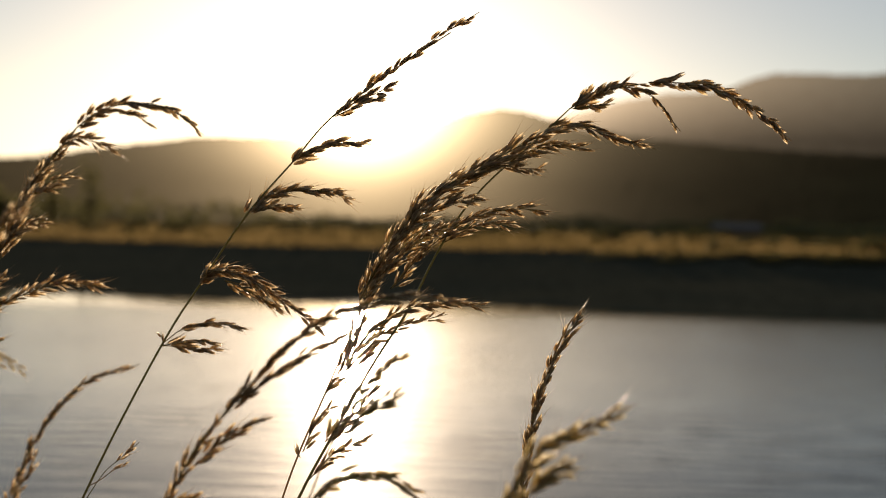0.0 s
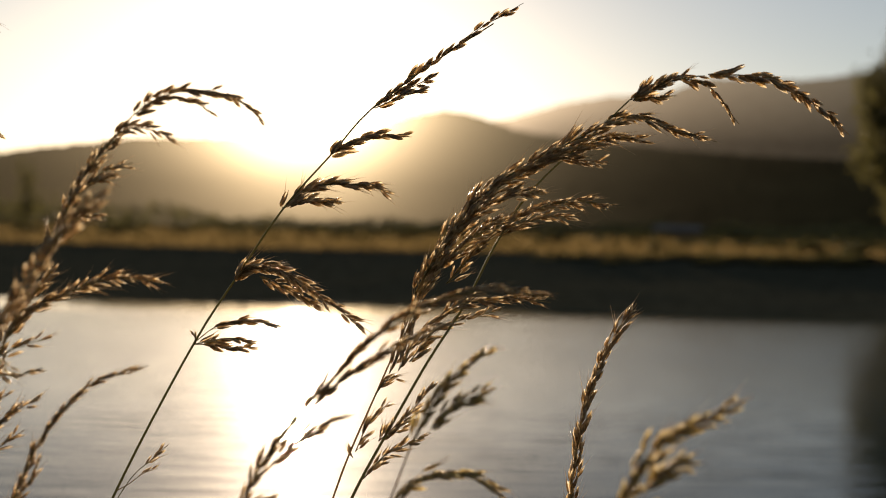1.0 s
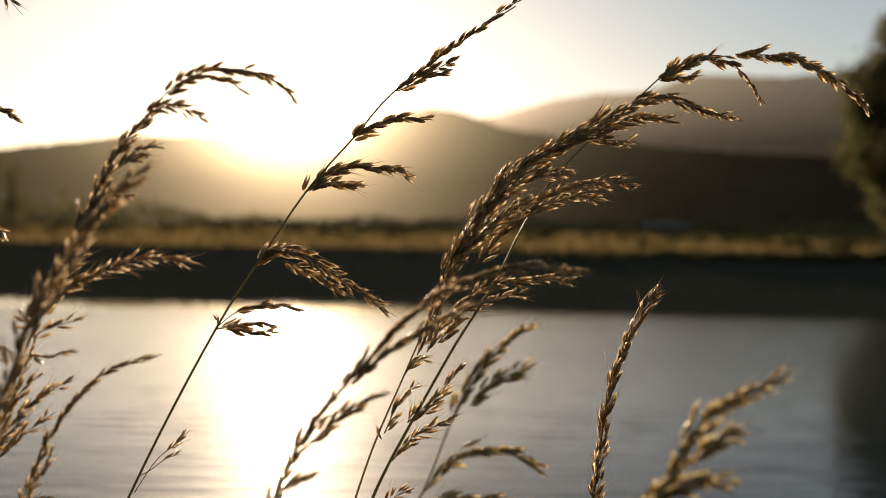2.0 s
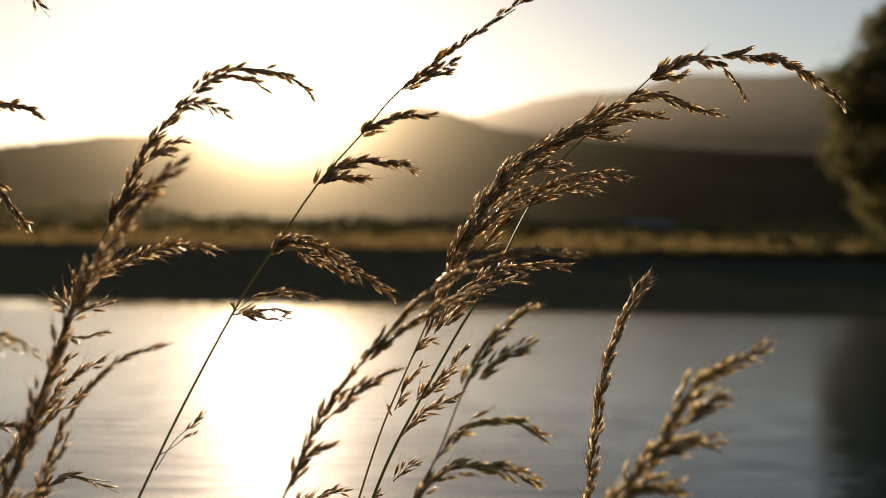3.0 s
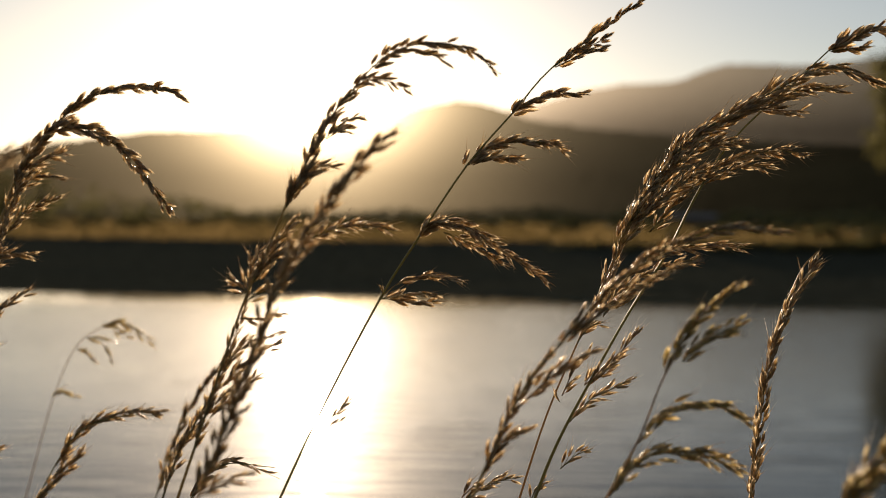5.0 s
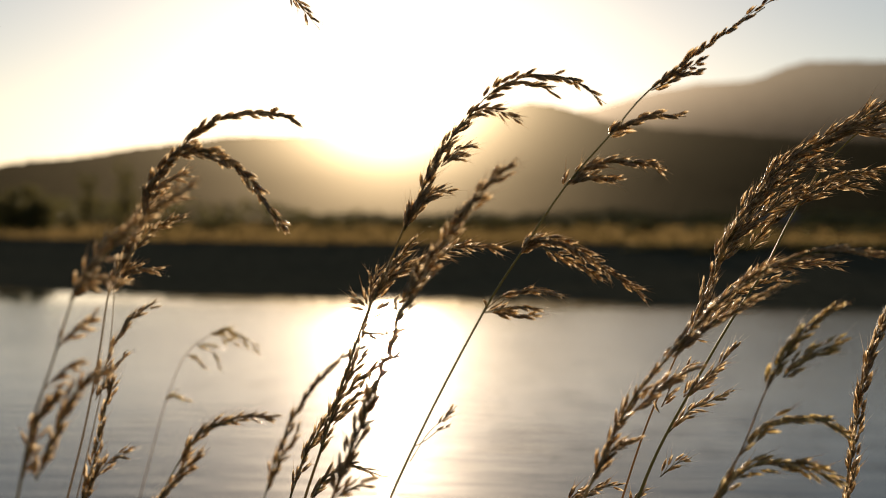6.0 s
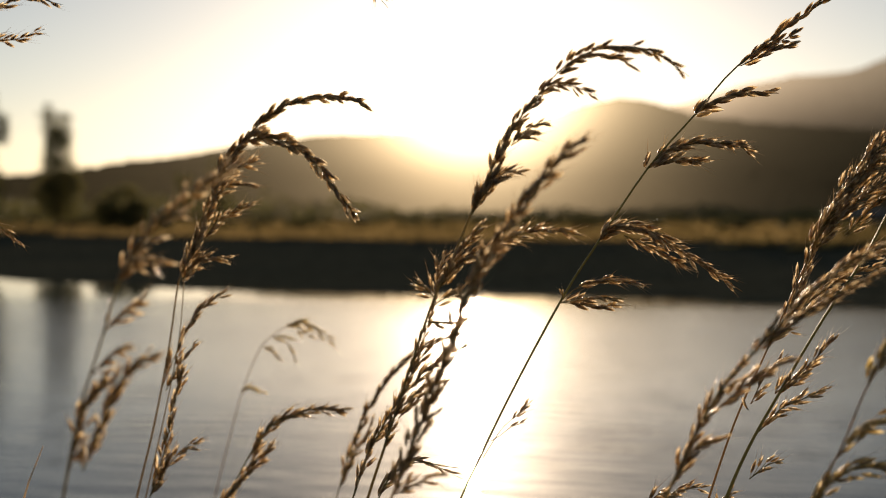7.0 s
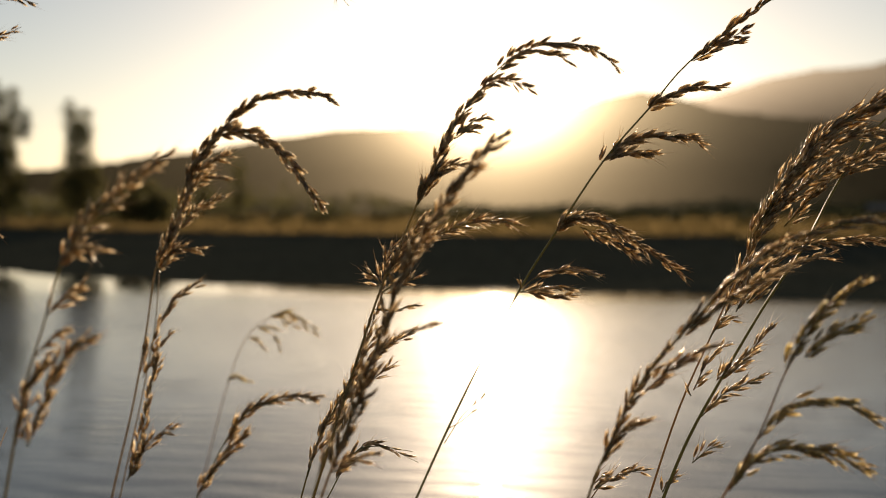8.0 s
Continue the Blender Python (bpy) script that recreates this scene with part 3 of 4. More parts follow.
plant = stalk("thin straight brown grass stalk with spaced one-sided seed tufts", 0.715, [(-0.3207, 4.3650), (-0.2845, 4.4429), (-0.2442, 4.5196), (-0.2190, 4.5599), (-0.1841, 4.6128), (-0.1506, 4.6517), (-0.1226, 4.6842), (-0.0748, 4.7205), (-0.0388, 4.7445)], 0.0011)
panicle(plant, [(-0.1218, 4.6842), (-0.0974, 4.7036), (-0.0748, 4.7205), (-0.0498, 4.7394), (-0.0185, 4.7584)], 22, 0.0115, 0.002, 14, 0.92)
panicle(plant, [(-0.1205, 4.6842), (-0.1007, 4.6931), (-0.0821, 4.6983)], 8, 0.0115, 0.002, 14, 0.92)
panicle(plant, [(-0.1135, 4.6909), (-0.0914, 4.7024), (-0.0779, 4.7100)], 7, 0.0115, 0.002, 14, 0.92)
panicle(plant, [(-0.1506, 4.6517), (-0.1414, 4.6581), (-0.1204, 4.6650), (-0.0944, 4.6648)], 21, 0.0124, 0.0026, 15, 0.95)
panicle(plant, [(-0.1841, 4.6128), (-0.1665, 4.6277), (-0.1350, 4.6314), (-0.1064, 4.6258)], 34, 0.0128, 0.0034, 17, 0.9)
panicle(plant, [(-0.1791, 4.6141), (-0.1623, 4.6193), (-0.1412, 4.6170)], 13, 0.0128, 0.003, 17, 0.9)
panicle(plant, [(-0.2169, 4.5629), (-0.2051, 4.5719), (-0.1832, 4.5687), (-0.1600, 4.5542), (-0.1190, 4.5271)], 56, 0.0122, 0.0034, 17, 0.9)
panicle(plant, [(-0.2000, 4.5656), (-0.1747, 4.5540), (-0.1557, 4.5416)], 12, 0.0118, 0.0025, 17, 0.88)
panicle(plant, [(-0.2442, 4.5188), (-0.2295, 4.5295), (-0.2063, 4.5339), (-0.1840, 4.5286)], 14, 0.012, 0.0024, 14, 0.9, 0.35)
panicle(plant, [(-0.2456, 4.5168), (-0.2379, 4.5180), (-0.2211, 4.5219), (-0.1991, 4.5200)], 9, 0.012, 0.0022, 14, 0.9, 0.35)
panicle(plant, [(-0.2456, 4.5165), (-0.2379, 4.5163), (-0.2211, 4.5143), (-0.2021, 4.5145)], 8, 0.012, 0.0022, 14, 0.9, 0.4)
panicle(plant, [(-0.2442, 4.5175), (-0.2434, 4.5281)], 2, 0.0095, 0.001, 10, 0.7)
panicle(plant, [(-0.3024, 4.4002), (-0.2888, 4.4216), (-0.2769, 4.4324), (-0.2667, 4.4422)], 4, 0.0095, 0.0015, 15, 0.85, 0.6)
panicle(plant, [(-0.2990, 4.4120), (-0.2909, 4.4165), (-0.2811, 4.4238), (-0.2710, 4.4273)], 2, 0.0095, 0.0015, 15, 0.85, 0.7)

plant = stalk("arching brown grass stalk with drooping seed heads", 0.55, [(-0.3473, 4.4119), (-0.3348, 4.4493), (-0.3206, 4.4925), (-0.3066, 4.5323), (-0.2929, 4.5620), (-0.2842, 4.5834), (-0.2723, 4.6081), (-0.2587, 4.6327), (-0.2454, 4.6491), (-0.2364, 4.6596)], 0.001)
panicle(plant, [(-0.2364, 4.6596), (-0.2238, 4.6685), (-0.2043, 4.6733), (-0.1848, 4.6703), (-0.1645, 4.6558)], 38, 0.0088, 0.0022, 18, 0.95)
panicle(plant, [(-0.2125, 4.6674), (-0.2028, 4.6662), (-0.1937, 4.6611)], 7, 0.01003, 0.0025, 20, 0.72)
panicle(plant, [(-0.2470, 4.6475), (-0.2388, 4.6525), (-0.2274, 4.6519), (-0.2135, 4.6462)], 16, 0.01038, 0.0025, 20, 0.72)
panicle(plant, [(-0.2843, 4.5811), (-0.2764, 4.5982), (-0.2682, 4.6173), (-0.2587, 4.6337), (-0.2437, 4.6501)], 54, 0.01038, 0.003, 20, 0.72)
panicle(plant, [(-0.2612, 4.6213), (-0.2516, 4.6305), (-0.2408, 4.6345)], 9, 0.01003, 0.0025, 20, 0.72)
panicle(plant, [(-0.2622, 4.6196), (-0.2540, 4.6240), (-0.2452, 4.6270)], 6, 0.01003, 0.0025, 20, 0.72)
panicle(plant, [(-0.2832, 4.5834), (-0.2758, 4.5966), (-0.2665, 4.6039), (-0.2553, 4.6079)], 22, 0.01038, 0.003, 22, 0.72)
panicle(plant, [(-0.3032, 4.5389), (-0.2914, 4.5538), (-0.2765, 4.5615), (-0.2568, 4.5696), (-0.2404, 4.5717), (-0.2231, 4.5686)], 46, 0.01003, 0.003, 20, 0.72)
panicle(plant, [(-0.3032, 4.5389), (-0.2947, 4.5538), (-0.2856, 4.5670), (-0.2769, 4.5769)], 24, 0.01003, 0.003, 18, 0.72)
panicle(plant, [(-0.3066, 4.5339), (-0.3130, 4.5388), (-0.3201, 4.5424)], 5, 0.00944, 0.0025, 20, 0.72)
panicle(plant, [(-0.3059, 4.5349), (-0.3046, 4.5471), (-0.3011, 4.5603)], 12, 0.00944, 0.003, 22, 0.72)
panicle(plant, [(-0.3067, 4.5290), (-0.2984, 4.5340), (-0.2852, 4.5374)], 7, 0.01003, 0.0025, 20, 0.72)
panicle(plant, [(-0.3108, 4.5191), (-0.2971, 4.5192), (-0.2813, 4.5240)], 6, 0.00944, 0.0025, 20, 0.72)
panicle(plant, [(-0.3376, 4.4426), (-0.3277, 4.4726), (-0.3172, 4.5008), (-0.3067, 4.5306)], 24, 0.01003, 0.0022, 16, 0.72)
panicle(plant, [(-0.3295, 4.4643), (-0.3194, 4.4760), (-0.3043, 4.4894)], 9, 0.01003, 0.0025, 20, 0.72)
panicle(plant, [(-0.3225, 4.4843), (-0.3139, 4.4992), (-0.3039, 4.5092)], 7, 0.01003, 0.0025, 20, 0.72)

plant = stalk("short dry grass stalk with a narrow upright seed head", 0.56, [(-0.3600, 4.4050), (-0.3515, 4.4327), (-0.3407, 4.4535), (-0.3292, 4.4741), (-0.3198, 4.4911)], 0.0008)
panicle(plant, [(-0.3575, 4.4127), (-0.3483, 4.4396), (-0.3387, 4.4569), (-0.3273, 4.4775)], 34, 0.01003, 0.0025, 18, 0.72)
panicle(plant, [(-0.3300, 4.4606), (-0.3156, 4.4745), (-0.3008, 4.4857)], 12, 0.01003, 0.0025, 20, 0.72)
panicle(plant, [(-0.3239, 4.4776), (-0.3095, 4.4931), (-0.2854, 4.5069)], 18, 0.01003, 0.0025, 20, 0.72)

plant = stalk("large bent grass stalk with a dense nodding seed plume", 0.625, [(-0.1409, 4.3917), (-0.1245, 4.4337), (-0.1043, 4.4730), (-0.0788, 4.5196), (-0.0569, 4.5549), (-0.0407, 4.5883), (-0.0244, 4.6160), (-0.0062, 4.6374), (0.0194, 4.6604), (0.0412, 4.6814)], 0.0011)
panicle(plant, [(0.0412, 4.6814), (0.0551, 4.6885), (0.0698, 4.6945)], 12, 0.0098, 0.0025, 20, 0.95)
panicle(plant, [(0.0430, 4.6811), (0.0541, 4.6827), (0.0678, 4.6835)], 6, 0.0095, 0.0025, 20, 0.95)
panicle(plant, [(0.0412, 4.6814), (0.0650, 4.6937), (0.0890, 4.6918), (0.1098, 4.6686)], 24, 0.0098, 0.0025, 20, 0.95)
panicle(plant, [(0.0676, 4.6938), (0.0815, 4.6968), (0.0882, 4.6980)], 2, 0.01062, 0.0025, 20, 0.72)
panicle(plant, [(0.0882, 4.6976), (0.1129, 4.6972), (0.1334, 4.6926), (0.1558, 4.6808), (0.1770, 4.6635)], 44, 0.0098, 0.0024, 18, 0.95)
panicle(plant, [(-0.0838, 4.5676), (-0.0649, 4.6009), (-0.0430, 4.6261), (-0.0137, 4.6436), (0.0120, 4.6585), (0.0414, 4.6716), (0.0655, 4.6645), (0.0942, 4.6568)], 120, 0.01156, 0.004, 17, 0.72)
panicle(plant, [(-0.0776, 4.5750), (-0.0503, 4.6157), (-0.0173, 4.6399), (0.0084, 4.6511), (0.0305, 4.6587), (0.0564, 4.6553)], 80, 0.01156, 0.004, 17, 0.72)
panicle(plant, [(0.0011, 4.6456), (0.0122, 4.6439), (0.0270, 4.6429)], 9, 0.01121, 0.0025, 20, 0.72)
panicle(plant, [(-0.0874, 4.5602), (-0.0722, 4.5898), (-0.0502, 4.6121), (-0.0282, 4.6226), (-0.0089, 4.6228)], 54, 0.01121, 0.005, 18, 0.72)
panicle(plant, [(-0.0848, 4.5602), (-0.0684, 4.5825), (-0.0464, 4.6011), (-0.0317, 4.6086)], 40, 0.01121, 0.005, 18, 0.72)
panicle(plant, [(-0.0682, 4.5678), (-0.0444, 4.5938), (-0.0206, 4.6113), (0.0052, 4.6189), (0.0330, 4.6177)], 50, 0.01062, 0.003, 18, 0.72)
panicle(plant, [(-0.0352, 4.5975), (-0.0132, 4.6088), (0.0127, 4.6105)], 14, 0.01038, 0.0025, 20, 0.72)
panicle(plant, [(-0.0966, 4.5139), (-0.0827, 4.5381), (-0.0569, 4.5557), (-0.0329, 4.5600), (-0.0050, 4.5580)], 46, 0.01062, 0.003, 18, 0.72)
panicle(plant, [(-0.0899, 4.5195), (-0.0716, 4.5400), (-0.0328, 4.5515)], 26, 0.01062, 0.003, 20, 0.72)
panicle(plant, [(-0.1221, 4.4636), (-0.1137, 4.4822), (-0.1009, 4.4961)], 10, 0.01062, 0.0025, 20, 0.72)
panicle(plant, [(-0.1080, 4.4704), (-0.0915, 4.4861), (-0.0731, 4.5086)], 17, 0.01062, 0.0025, 20, 0.72)
panicle(plant, [(-0.1043, 4.4719), (-0.0951, 4.4794), (-0.0822, 4.4892)], 8, 0.01062, 0.0025, 20, 0.72)
panicle(plant, [(-0.1171, 4.4468), (-0.1042, 4.4618), (-0.0931, 4.4683), (-0.0761, 4.4781)], 20, 0.01062, 0.0025, 20, 0.72)
panicle(plant, [(-0.1225, 4.4169), (-0.1132, 4.4263), (-0.1032, 4.4320)], 7, 0.01062, 0.0025, 20, 0.72)
panicle(plant, [(-0.1409, 4.3969), (-0.1373, 4.4037), (-0.1306, 4.4075)], 6, 0.01062, 0.0025, 20, 0.72)
panicle(plant, [(-0.1236, 4.4598), (-0.1255, 4.4635), (-0.1266, 4.4661)], 2, 0.00944, 0.0025, 20, 0.72)

plant = stalk("slender green grass stem beside the dense plume", 0.635, [(-0.1497, 4.3886), (-0.1305, 4.4501), (-0.1102, 4.4992), (-0.0899, 4.5481), (-0.0808, 4.5725)], 0.001)
panicle(plant, [(-0.1027, 4.5105), (-0.0899, 4.5444), (-0.0782, 4.5744)], 26, 0.01062, 0.003, 15, 0.72)
panicle(plant, [(-0.1120, 4.4954), (-0.1046, 4.5068), (-0.0952, 4.5106)], 5, 0.01062, 0.0025, 20, 0.72)

plant = stalk("upright narrow grass spike with close-set seeds", 0.68, [(0.0127, 4.3776), (0.0161, 4.4192), (0.0207, 4.4600), (0.0271, 4.4925), (0.0368, 4.5208), (0.0465, 4.5431), (0.0564, 4.5545)], 0.0011)
panicle(plant, [(0.0131, 4.3784), (0.0172, 4.4254), (0.0222, 4.4681), (0.0290, 4.4985), (0.0399, 4.5269), (0.0564, 4.5545)], 96, 0.0116, 0.0034, 17, 0.8)

plant = stalk("pale dry grass stalk with plump branching seed heads in a sunlit tone", 0.42, [(-0.0248, 4.4488), (-0.0139, 4.4689), (0.0044, 4.4909), (0.0129, 4.5079), (0.0294, 4.5213), (0.0489, 4.5311)], 0.0009, True)
panicle(plant, [(0.0085, 4.5006), (0.0198, 4.5152), (0.0344, 4.5230), (0.0564, 4.5329)], 27, 0.01086, 0.0034, 16, 0.72)
panicle(plant, [(0.0141, 4.4958), (0.0234, 4.5055), (0.0336, 4.5105)], 15, 0.01086, 0.0032, 18, 0.72)
panicle(plant, [(-0.0070, 4.4762), (0.0097, 4.4890), (0.0300, 4.4911)], 25, 0.01086, 0.0032, 20, 0.72)
panicle(plant, [(-0.0226, 4.4530), (-0.0062, 4.4689), (0.0141, 4.4708)], 29, 0.01086, 0.0034, 20, 0.72)
panicle(plant, [(-0.0237, 4.4505), (-0.0115, 4.4701), (0.0045, 4.4896), (0.0130, 4.5067)], 35, 0.01086, 0.003, 18, 0.72)

plant = stalk("leaning grass stalk with a long soft seed plume", 0.5, [(-0.1828, 4.4211), (-0.1742, 4.4460), (-0.1526, 4.4914), (-0.1351, 4.5126), (-0.1117, 4.5398), (-0.0911, 4.5549), (-0.0674, 4.5656)], 0.0009)
panicle(plant, [(-0.1380, 4.5096), (-0.1088, 4.5428), (-0.0794, 4.5634), (-0.0466, 4.5720), (-0.0150, 4.5688)], 64, 0.01003, 0.0022, 11, 0.72)
panicle(plant, [(-0.1307, 4.5171), (-0.0997, 4.5399), (-0.0642, 4.5575)], 32, 0.01003, 0.0022, 11, 0.72)
panicle(plant, [(-0.1525, 4.4839), (-0.1348, 4.5000), (-0.1146, 4.5113)], 22, 0.01003, 0.0022, 13, 0.72)
panicle(plant, [(-0.1742, 4.4445), (-0.1626, 4.4636), (-0.1477, 4.4698)], 17, 0.01003, 0.0022, 13, 0.72)
panicle(plant, [(-0.1736, 4.4460), (-0.1613, 4.4748), (-0.1497, 4.4944), (-0.1366, 4.5111)], 28, 0.01003, 0.0022, 15, 0.72)

plant = stalk("pale grass stalk with three drooping seed clusters in a sunlit tone", 0.5, [(-0.1117, 4.4331), (-0.0952, 4.4640), (-0.0809, 4.5008), (-0.0630, 4.5309), (-0.0492, 4.5422)], 0.0008, True)
panicle(plant, [(-0.0821, 4.4975), (-0.0721, 4.5175), (-0.0602, 4.5325), (-0.0435, 4.5459)], 27, 0.01038, 0.003, 13, 0.72)
panicle(plant, [(-0.0738, 4.5042), (-0.0615, 4.5169), (-0.0439, 4.5267)], 22, 0.01038, 0.003, 13, 0.72)
panicle(plant, [(-0.0956, 4.4617), (-0.0817, 4.4792), (-0.0625, 4.4826), (-0.0486, 4.4794), (-0.0362, 4.4705)], 32, 0.01038, 0.003, 14, 0.72)
panicle(plant, [(-0.1098, 4.4345), (-0.0926, 4.4533), (-0.0689, 4.4569), (-0.0517, 4.4517), (-0.0367, 4.4444)], 48, 0.01038, 0.0038, 14, 0.72)

plant = stalk("thin curved grass stalk with a narrow sparse seed head", 0.93, [(-0.4817, 4.2925), (-0.4729, 4.3257), (-0.4581, 4.3671), (-0.4335, 4.4139), (-0.3954, 4.4515), (-0.3438, 4.4694)], 0.0009)
panicle(plant, [(-0.4773, 4.3091), (-0.4581, 4.3671), (-0.4335, 4.4128), (-0.3954, 4.4515), (-0.3438, 4.4694)], 60, 0.01475, 0.003, 12, 0.72)
panicle(plant, [(-0.4745, 4.3202), (-0.4554, 4.3533), (-0.4363, 4.3865)], 16, 0.01475, 0.003, 14, 0.72)

plant = stalk("small bowed grass stalk with a sparse seed head", 0.62, [(-0.3608, 4.3883), (-0.3484, 4.4099), (-0.3342, 4.4189), (-0.3041, 4.4167)], 0.0007)
panicle(plant, [(-0.3583, 4.3955), (-0.3484, 4.4106), (-0.3324, 4.4193), (-0.3031, 4.4067)], 24, 0.01062, 0.002, 18, 0.72)

plant = stalk("short grass stalk with two small seed tufts", 0.6, [(-0.1902, 4.3890), (-0.1783, 4.4064), (-0.1681, 4.4113)], 0.0007)
panicle(plant, [(-0.1835, 4.4029), (-0.1681, 4.4127), (-0.1483, 4.4163)], 14, 0.01062, 0.002, 18, 0.72)
panicle(plant, [(-0.1852, 4.4046), (-0.1784, 4.4126), (-0.1723, 4.4151)], 7, 0.01062, 0.002, 18, 0.72)

plant = stalk("tall feathery brown grass stalk with a plump upright seed head", 0.46, [(-0.3120, 4.4379), (-0.2921, 4.4891), (-0.2737, 4.5395), (-0.2559, 4.5729), (-0.2358, 4.5980), (-0.2202, 4.6133)], 0.0009)
panicle(plant, [(-0.2983, 4.4723), (-0.2828, 4.5143), (-0.2692, 4.5492), (-0.2517, 4.5771), (-0.2331, 4.6008), (-0.2146, 4.6189)], 88, 0.01003, 0.0045, 18, 0.8)
panicle(plant, [(-0.3075, 4.4469), (-0.2983, 4.4723), (-0.2845, 4.5059)], 40, 0.00885, 0.0035, 18, 0.8)
panicle(plant, [(-0.3090, 4.4441), (-0.2962, 4.4512), (-0.2808, 4.4570)], 12, 0.00885, 0.0025, 20, 0.72)

plant = stalk("nodding grass stalk with long arched seed heads", 0.75, [(-0.5986, 4.3448), (-0.5819, 4.4077), (-0.5679, 4.4734), (-0.5582, 4.5291), (-0.5448, 4.5568), (-0.5307, 4.5979), (-0.5131, 4.6296), (-0.4949, 4.6483)], 0.0011)
panicle(plant, [(-0.4949, 4.6483), (-0.4732, 4.6635), (-0.4434, 4.6731), (-0.4155, 4.6716), (-0.3914, 4.6627)], 40, 0.0118, 0.0027, 18, 0.97)
panicle(plant, [(-0.5297, 4.5988), (-0.5131, 4.6273), (-0.4878, 4.6427), (-0.4558, 4.6338), (-0.4258, 4.6054), (-0.4009, 4.5733)], 92, 0.0122, 0.0038, 20, 0.95)
panicle(plant, [(-0.5307, 4.5979), (-0.5133, 4.6169), (-0.4915, 4.6270)], 18, 0.01322, 0.003, 20, 0.72)
panicle(plant, [(-0.5333, 4.5888), (-0.5160, 4.6047), (-0.4944, 4.6023)], 14, 0.01298, 0.003, 20, 0.72)
panicle(plant, [(-0.5552, 4.5338), (-0.5412, 4.5637), (-0.5242, 4.6047)], 44, 0.01322, 0.0045, 18, 0.72)
panicle(plant, [(-0.5490, 4.5453), (-0.5214, 4.5774), (-0.4912, 4.5909)], 22, 0.01298, 0.003, 20, 0.72)
panicle(plant, [(-0.5553, 4.5282), (-0.5416, 4.5454), (-0.5123, 4.5451)], 26, 0.01298, 0.004, 20, 0.72)
panicle(plant, [(-0.5583, 4.5268), (-0.5601, 4.5337)], 3, 0.01062, 0.0025, 20, 0.72)
panicle(plant, [(-0.5737, 4.4407), (-0.5527, 4.4899), (-0.5400, 4.5063), (-0.5226, 4.5180)], 26, 0.01322, 0.003, 16, 0.72)
panicle(plant, [(-0.5713, 4.4361), (-0.5568, 4.4598), (-0.5395, 4.4810)], 12, 0.01298, 0.003, 20, 0.72)

plant = stalk("upright grass stalk with appressed brown seeds", 0.74, [(-0.5854, 4.3482), (-0.5686, 4.4146), (-0.5546, 4.4791), (-0.5493, 4.5293)], 0.0009)
panicle(plant, [(-0.5819, 4.3493), (-0.5668, 4.3916), (-0.5547, 4.4380), (-0.5477, 4.4610)], 40, 0.01322, 0.003, 16, 0.72)
panicle(plant, [(-0.5673, 4.3731), (-0.5545, 4.3898), (-0.5372, 4.3983)], 12, 0.01298, 0.003, 20, 0.72)
panicle(plant, [(-0.5819, 4.3502), (-0.5699, 4.3684), (-0.5620, 4.3872)], 14, 0.01298, 0.003, 20, 0.72)

plant = stalk("low arching grass stalk with a dark curved seed head", 0.8, [(-0.5498, 4.3155), (-0.5355, 4.3422), (-0.5157, 4.3782), (-0.4966, 4.4008), (-0.4654, 4.4116), (-0.4376, 4.4121)], 0.0009)
panicle(plant, [(-0.5213, 4.3686), (-0.4966, 4.4008), (-0.4629, 4.4126), (-0.4291, 4.4123)], 42, 0.01416, 0.0028, 16, 0.72)
panicle(plant, [(-0.5468, 4.3227), (-0.5327, 4.3446), (-0.5135, 4.3666), (-0.4972, 4.3850)], 34, 0.01416, 0.003, 16, 0.72)

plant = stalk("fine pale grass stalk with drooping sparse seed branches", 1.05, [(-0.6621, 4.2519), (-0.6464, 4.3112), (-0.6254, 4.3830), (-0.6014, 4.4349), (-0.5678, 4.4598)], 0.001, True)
panicle(plant, [(-0.5745, 4.4578), (-0.5513, 4.4582), (-0.5200, 4.4355)], 10, 0.01652, 0.003, 14, 0.72)
panicle(plant, [(-0.5912, 4.4447), (-0.5746, 4.4387), (-0.5635, 4.4154)], 5, 0.01652, 0.003, 14, 0.72)
panicle(plant, [(-0.6014, 4.4317), (-0.5927, 4.4287), (-0.5835, 4.4149)], 4, 0.01534, 0.003, 14, 0.72)
panicle(plant, [(-0.6268, 4.3797), (-0.6186, 4.3832), (-0.6018, 4.3773)], 4, 0.01534, 0.003, 14, 0.72)
panicle(plant, [(-0.5645, 4.4599), (-0.5580, 4.4486), (-0.5482, 4.4424)], 3, 0.01534, 0.003, 14, 0.72)

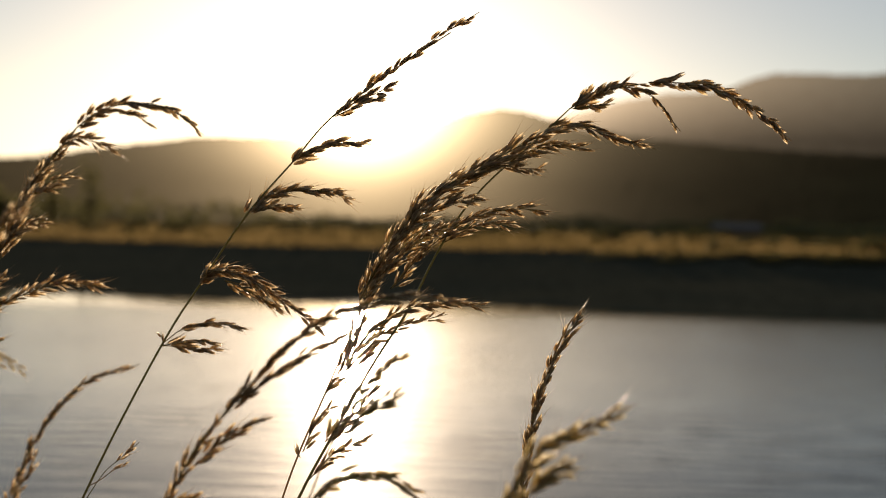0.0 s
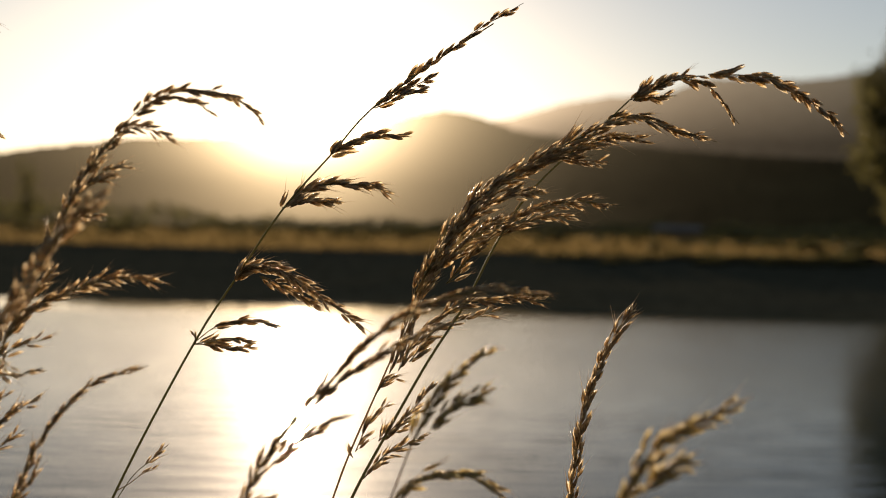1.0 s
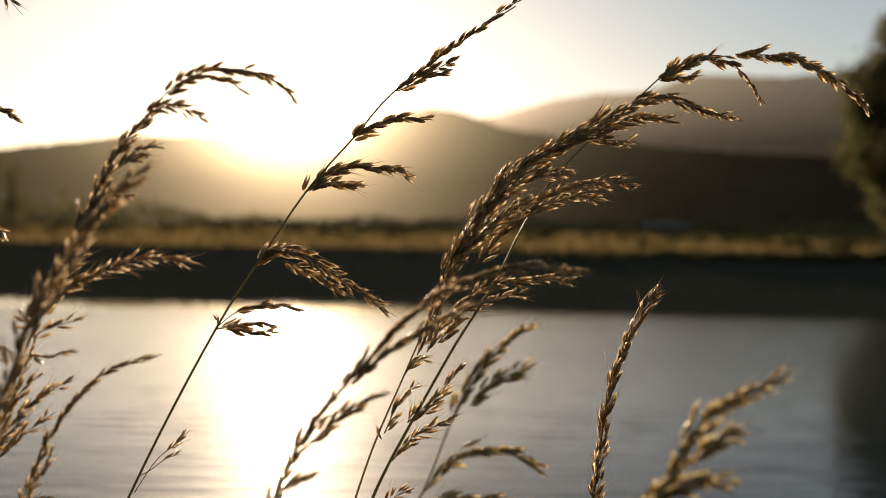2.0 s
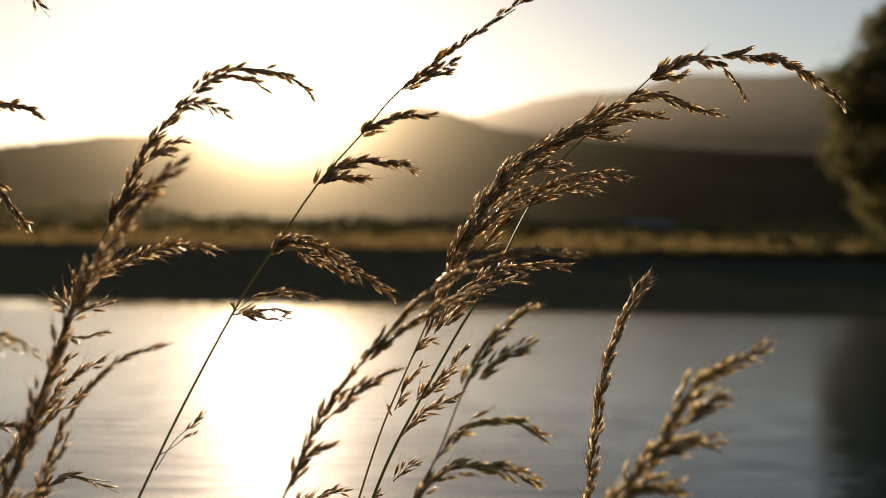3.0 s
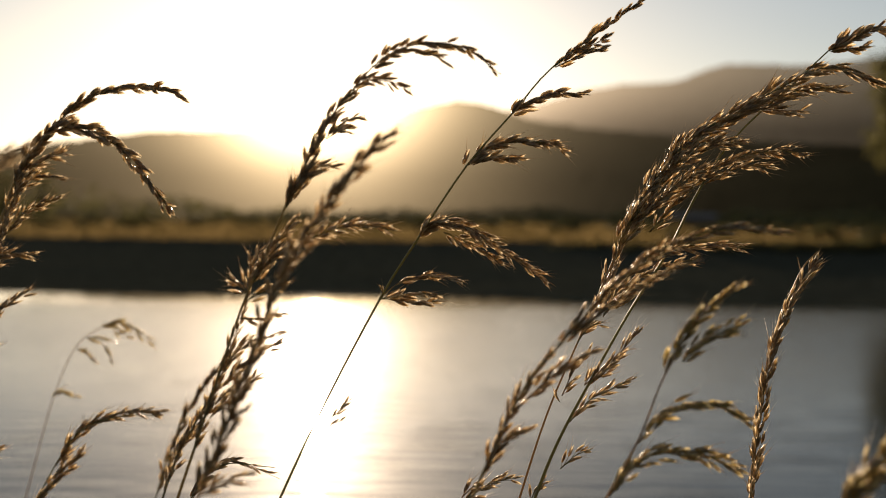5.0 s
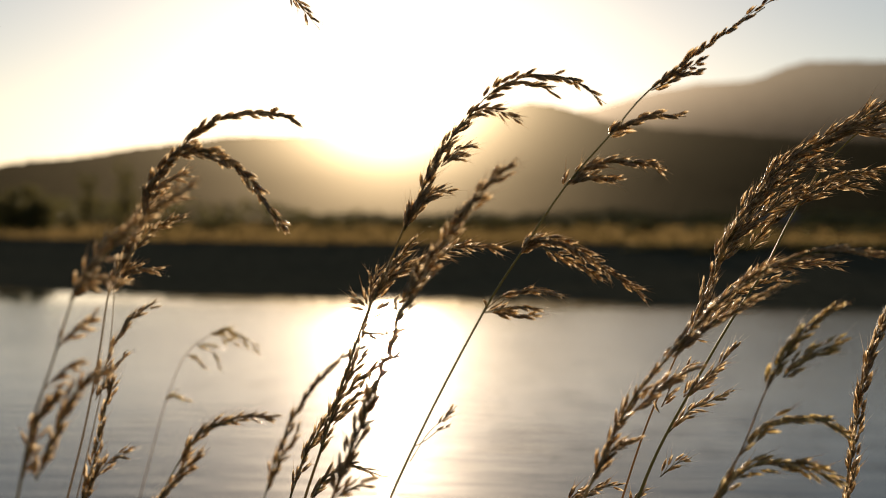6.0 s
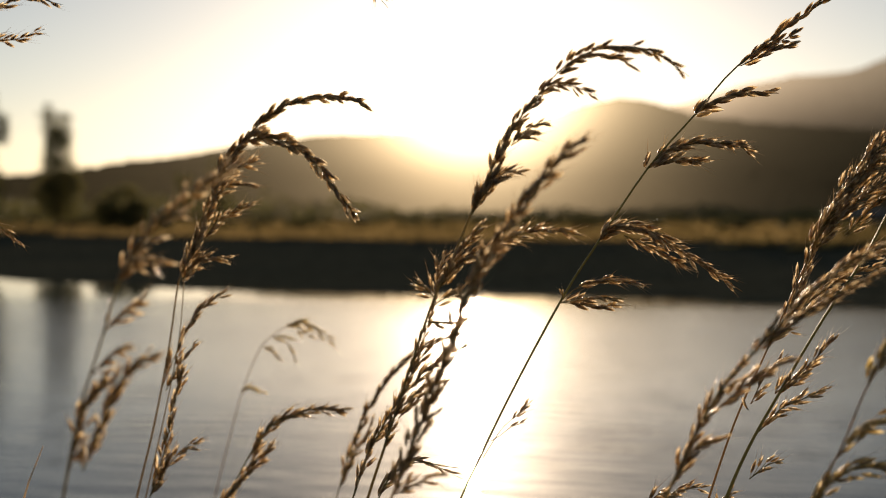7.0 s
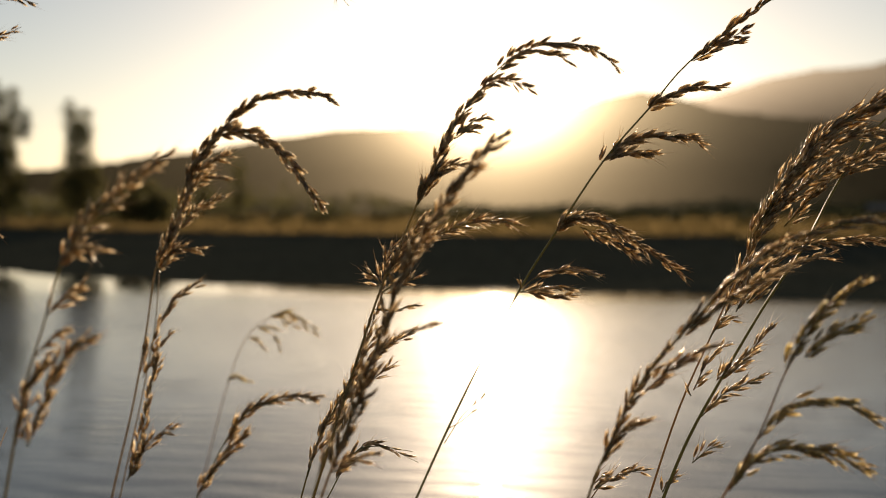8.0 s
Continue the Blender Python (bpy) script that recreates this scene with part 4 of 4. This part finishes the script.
plant = stalk("loose brown grass stalk with spreading fluffy seed branches", 0.38, [(-0.4369, 4.4604), (-0.4293, 4.4954), (-0.4190, 4.5251), (-0.4063, 4.5592), (-0.3872, 4.5786), (-0.3696, 4.5928), (-0.3548, 4.6033)], 0.0008)
panicle(plant, [(-0.4102, 4.5544), (-0.3948, 4.5737), (-0.3746, 4.5904), (-0.3511, 4.6049)], 44, 0.00885, 0.003, 24, 0.72)
panicle(plant, [(-0.4114, 4.5519), (-0.3998, 4.5617), (-0.3843, 4.5595)], 14, 0.00885, 0.0025, 20, 0.72)
panicle(plant, [(-0.4177, 4.5300), (-0.4087, 4.5399), (-0.3996, 4.5437)], 9, 0.00885, 0.0025, 20, 0.72)
panicle(plant, [(-0.4228, 4.5128), (-0.4110, 4.5229), (-0.4006, 4.5255)], 10, 0.00885, 0.0025, 20, 0.72)
panicle(plant, [(-0.4343, 4.4705), (-0.4279, 4.4930), (-0.4201, 4.5055), (-0.4149, 4.5130)], 30, 0.00885, 0.003, 18, 0.72)
panicle(plant, [(-0.4276, 4.4708), (-0.4173, 4.4934), (-0.4057, 4.5133), (-0.3889, 4.5246)], 44, 0.00885, 0.003, 18, 0.72)

plant = stalk("tall overhanging grass stalk with a long bowed head", 0.66, [(-0.8249, 4.3591), (-0.7807, 4.5032), (-0.7487, 4.6031), (-0.7130, 4.6794), (-0.6740, 4.7328), (-0.6269, 4.7762), (-0.5636, 4.7973)], 0.0011)
panicle(plant, [(-0.6269, 4.7762), (-0.5416, 4.8021), (-0.4562, 4.7912), (-0.3946, 4.7607), (-0.3610, 4.7237)], 70, 0.0118, 0.003, 18, 0.72)
panicle(plant, [(-0.6836, 4.7227), (-0.6600, 4.7343), (-0.6321, 4.7415), (-0.6058, 4.7351)], 20, 0.0118, 0.003, 18, 0.72)
panicle(plant, [(-0.6935, 4.7042), (-0.6744, 4.7119), (-0.6465, 4.7110), (-0.6215, 4.7184)], 20, 0.0118, 0.003, 18, 0.72)
panicle(plant, [(-0.7518, 4.5730), (-0.7055, 4.5858), (-0.6724, 4.5794), (-0.6409, 4.5583)], 36, 0.0118, 0.003, 18, 0.72)
panicle(plant, [(-0.7461, 4.6074), (-0.7139, 4.6412), (-0.6897, 4.6577)], 30, 0.0118, 0.003, 18, 0.72)

blade("single dry straw-coloured grass leaf", [(-0.6266, 0.5, 3.5), (-0.5966, 0.5, 4.3067), (-0.5235, 0.5, 4.4496)], 0.0016)
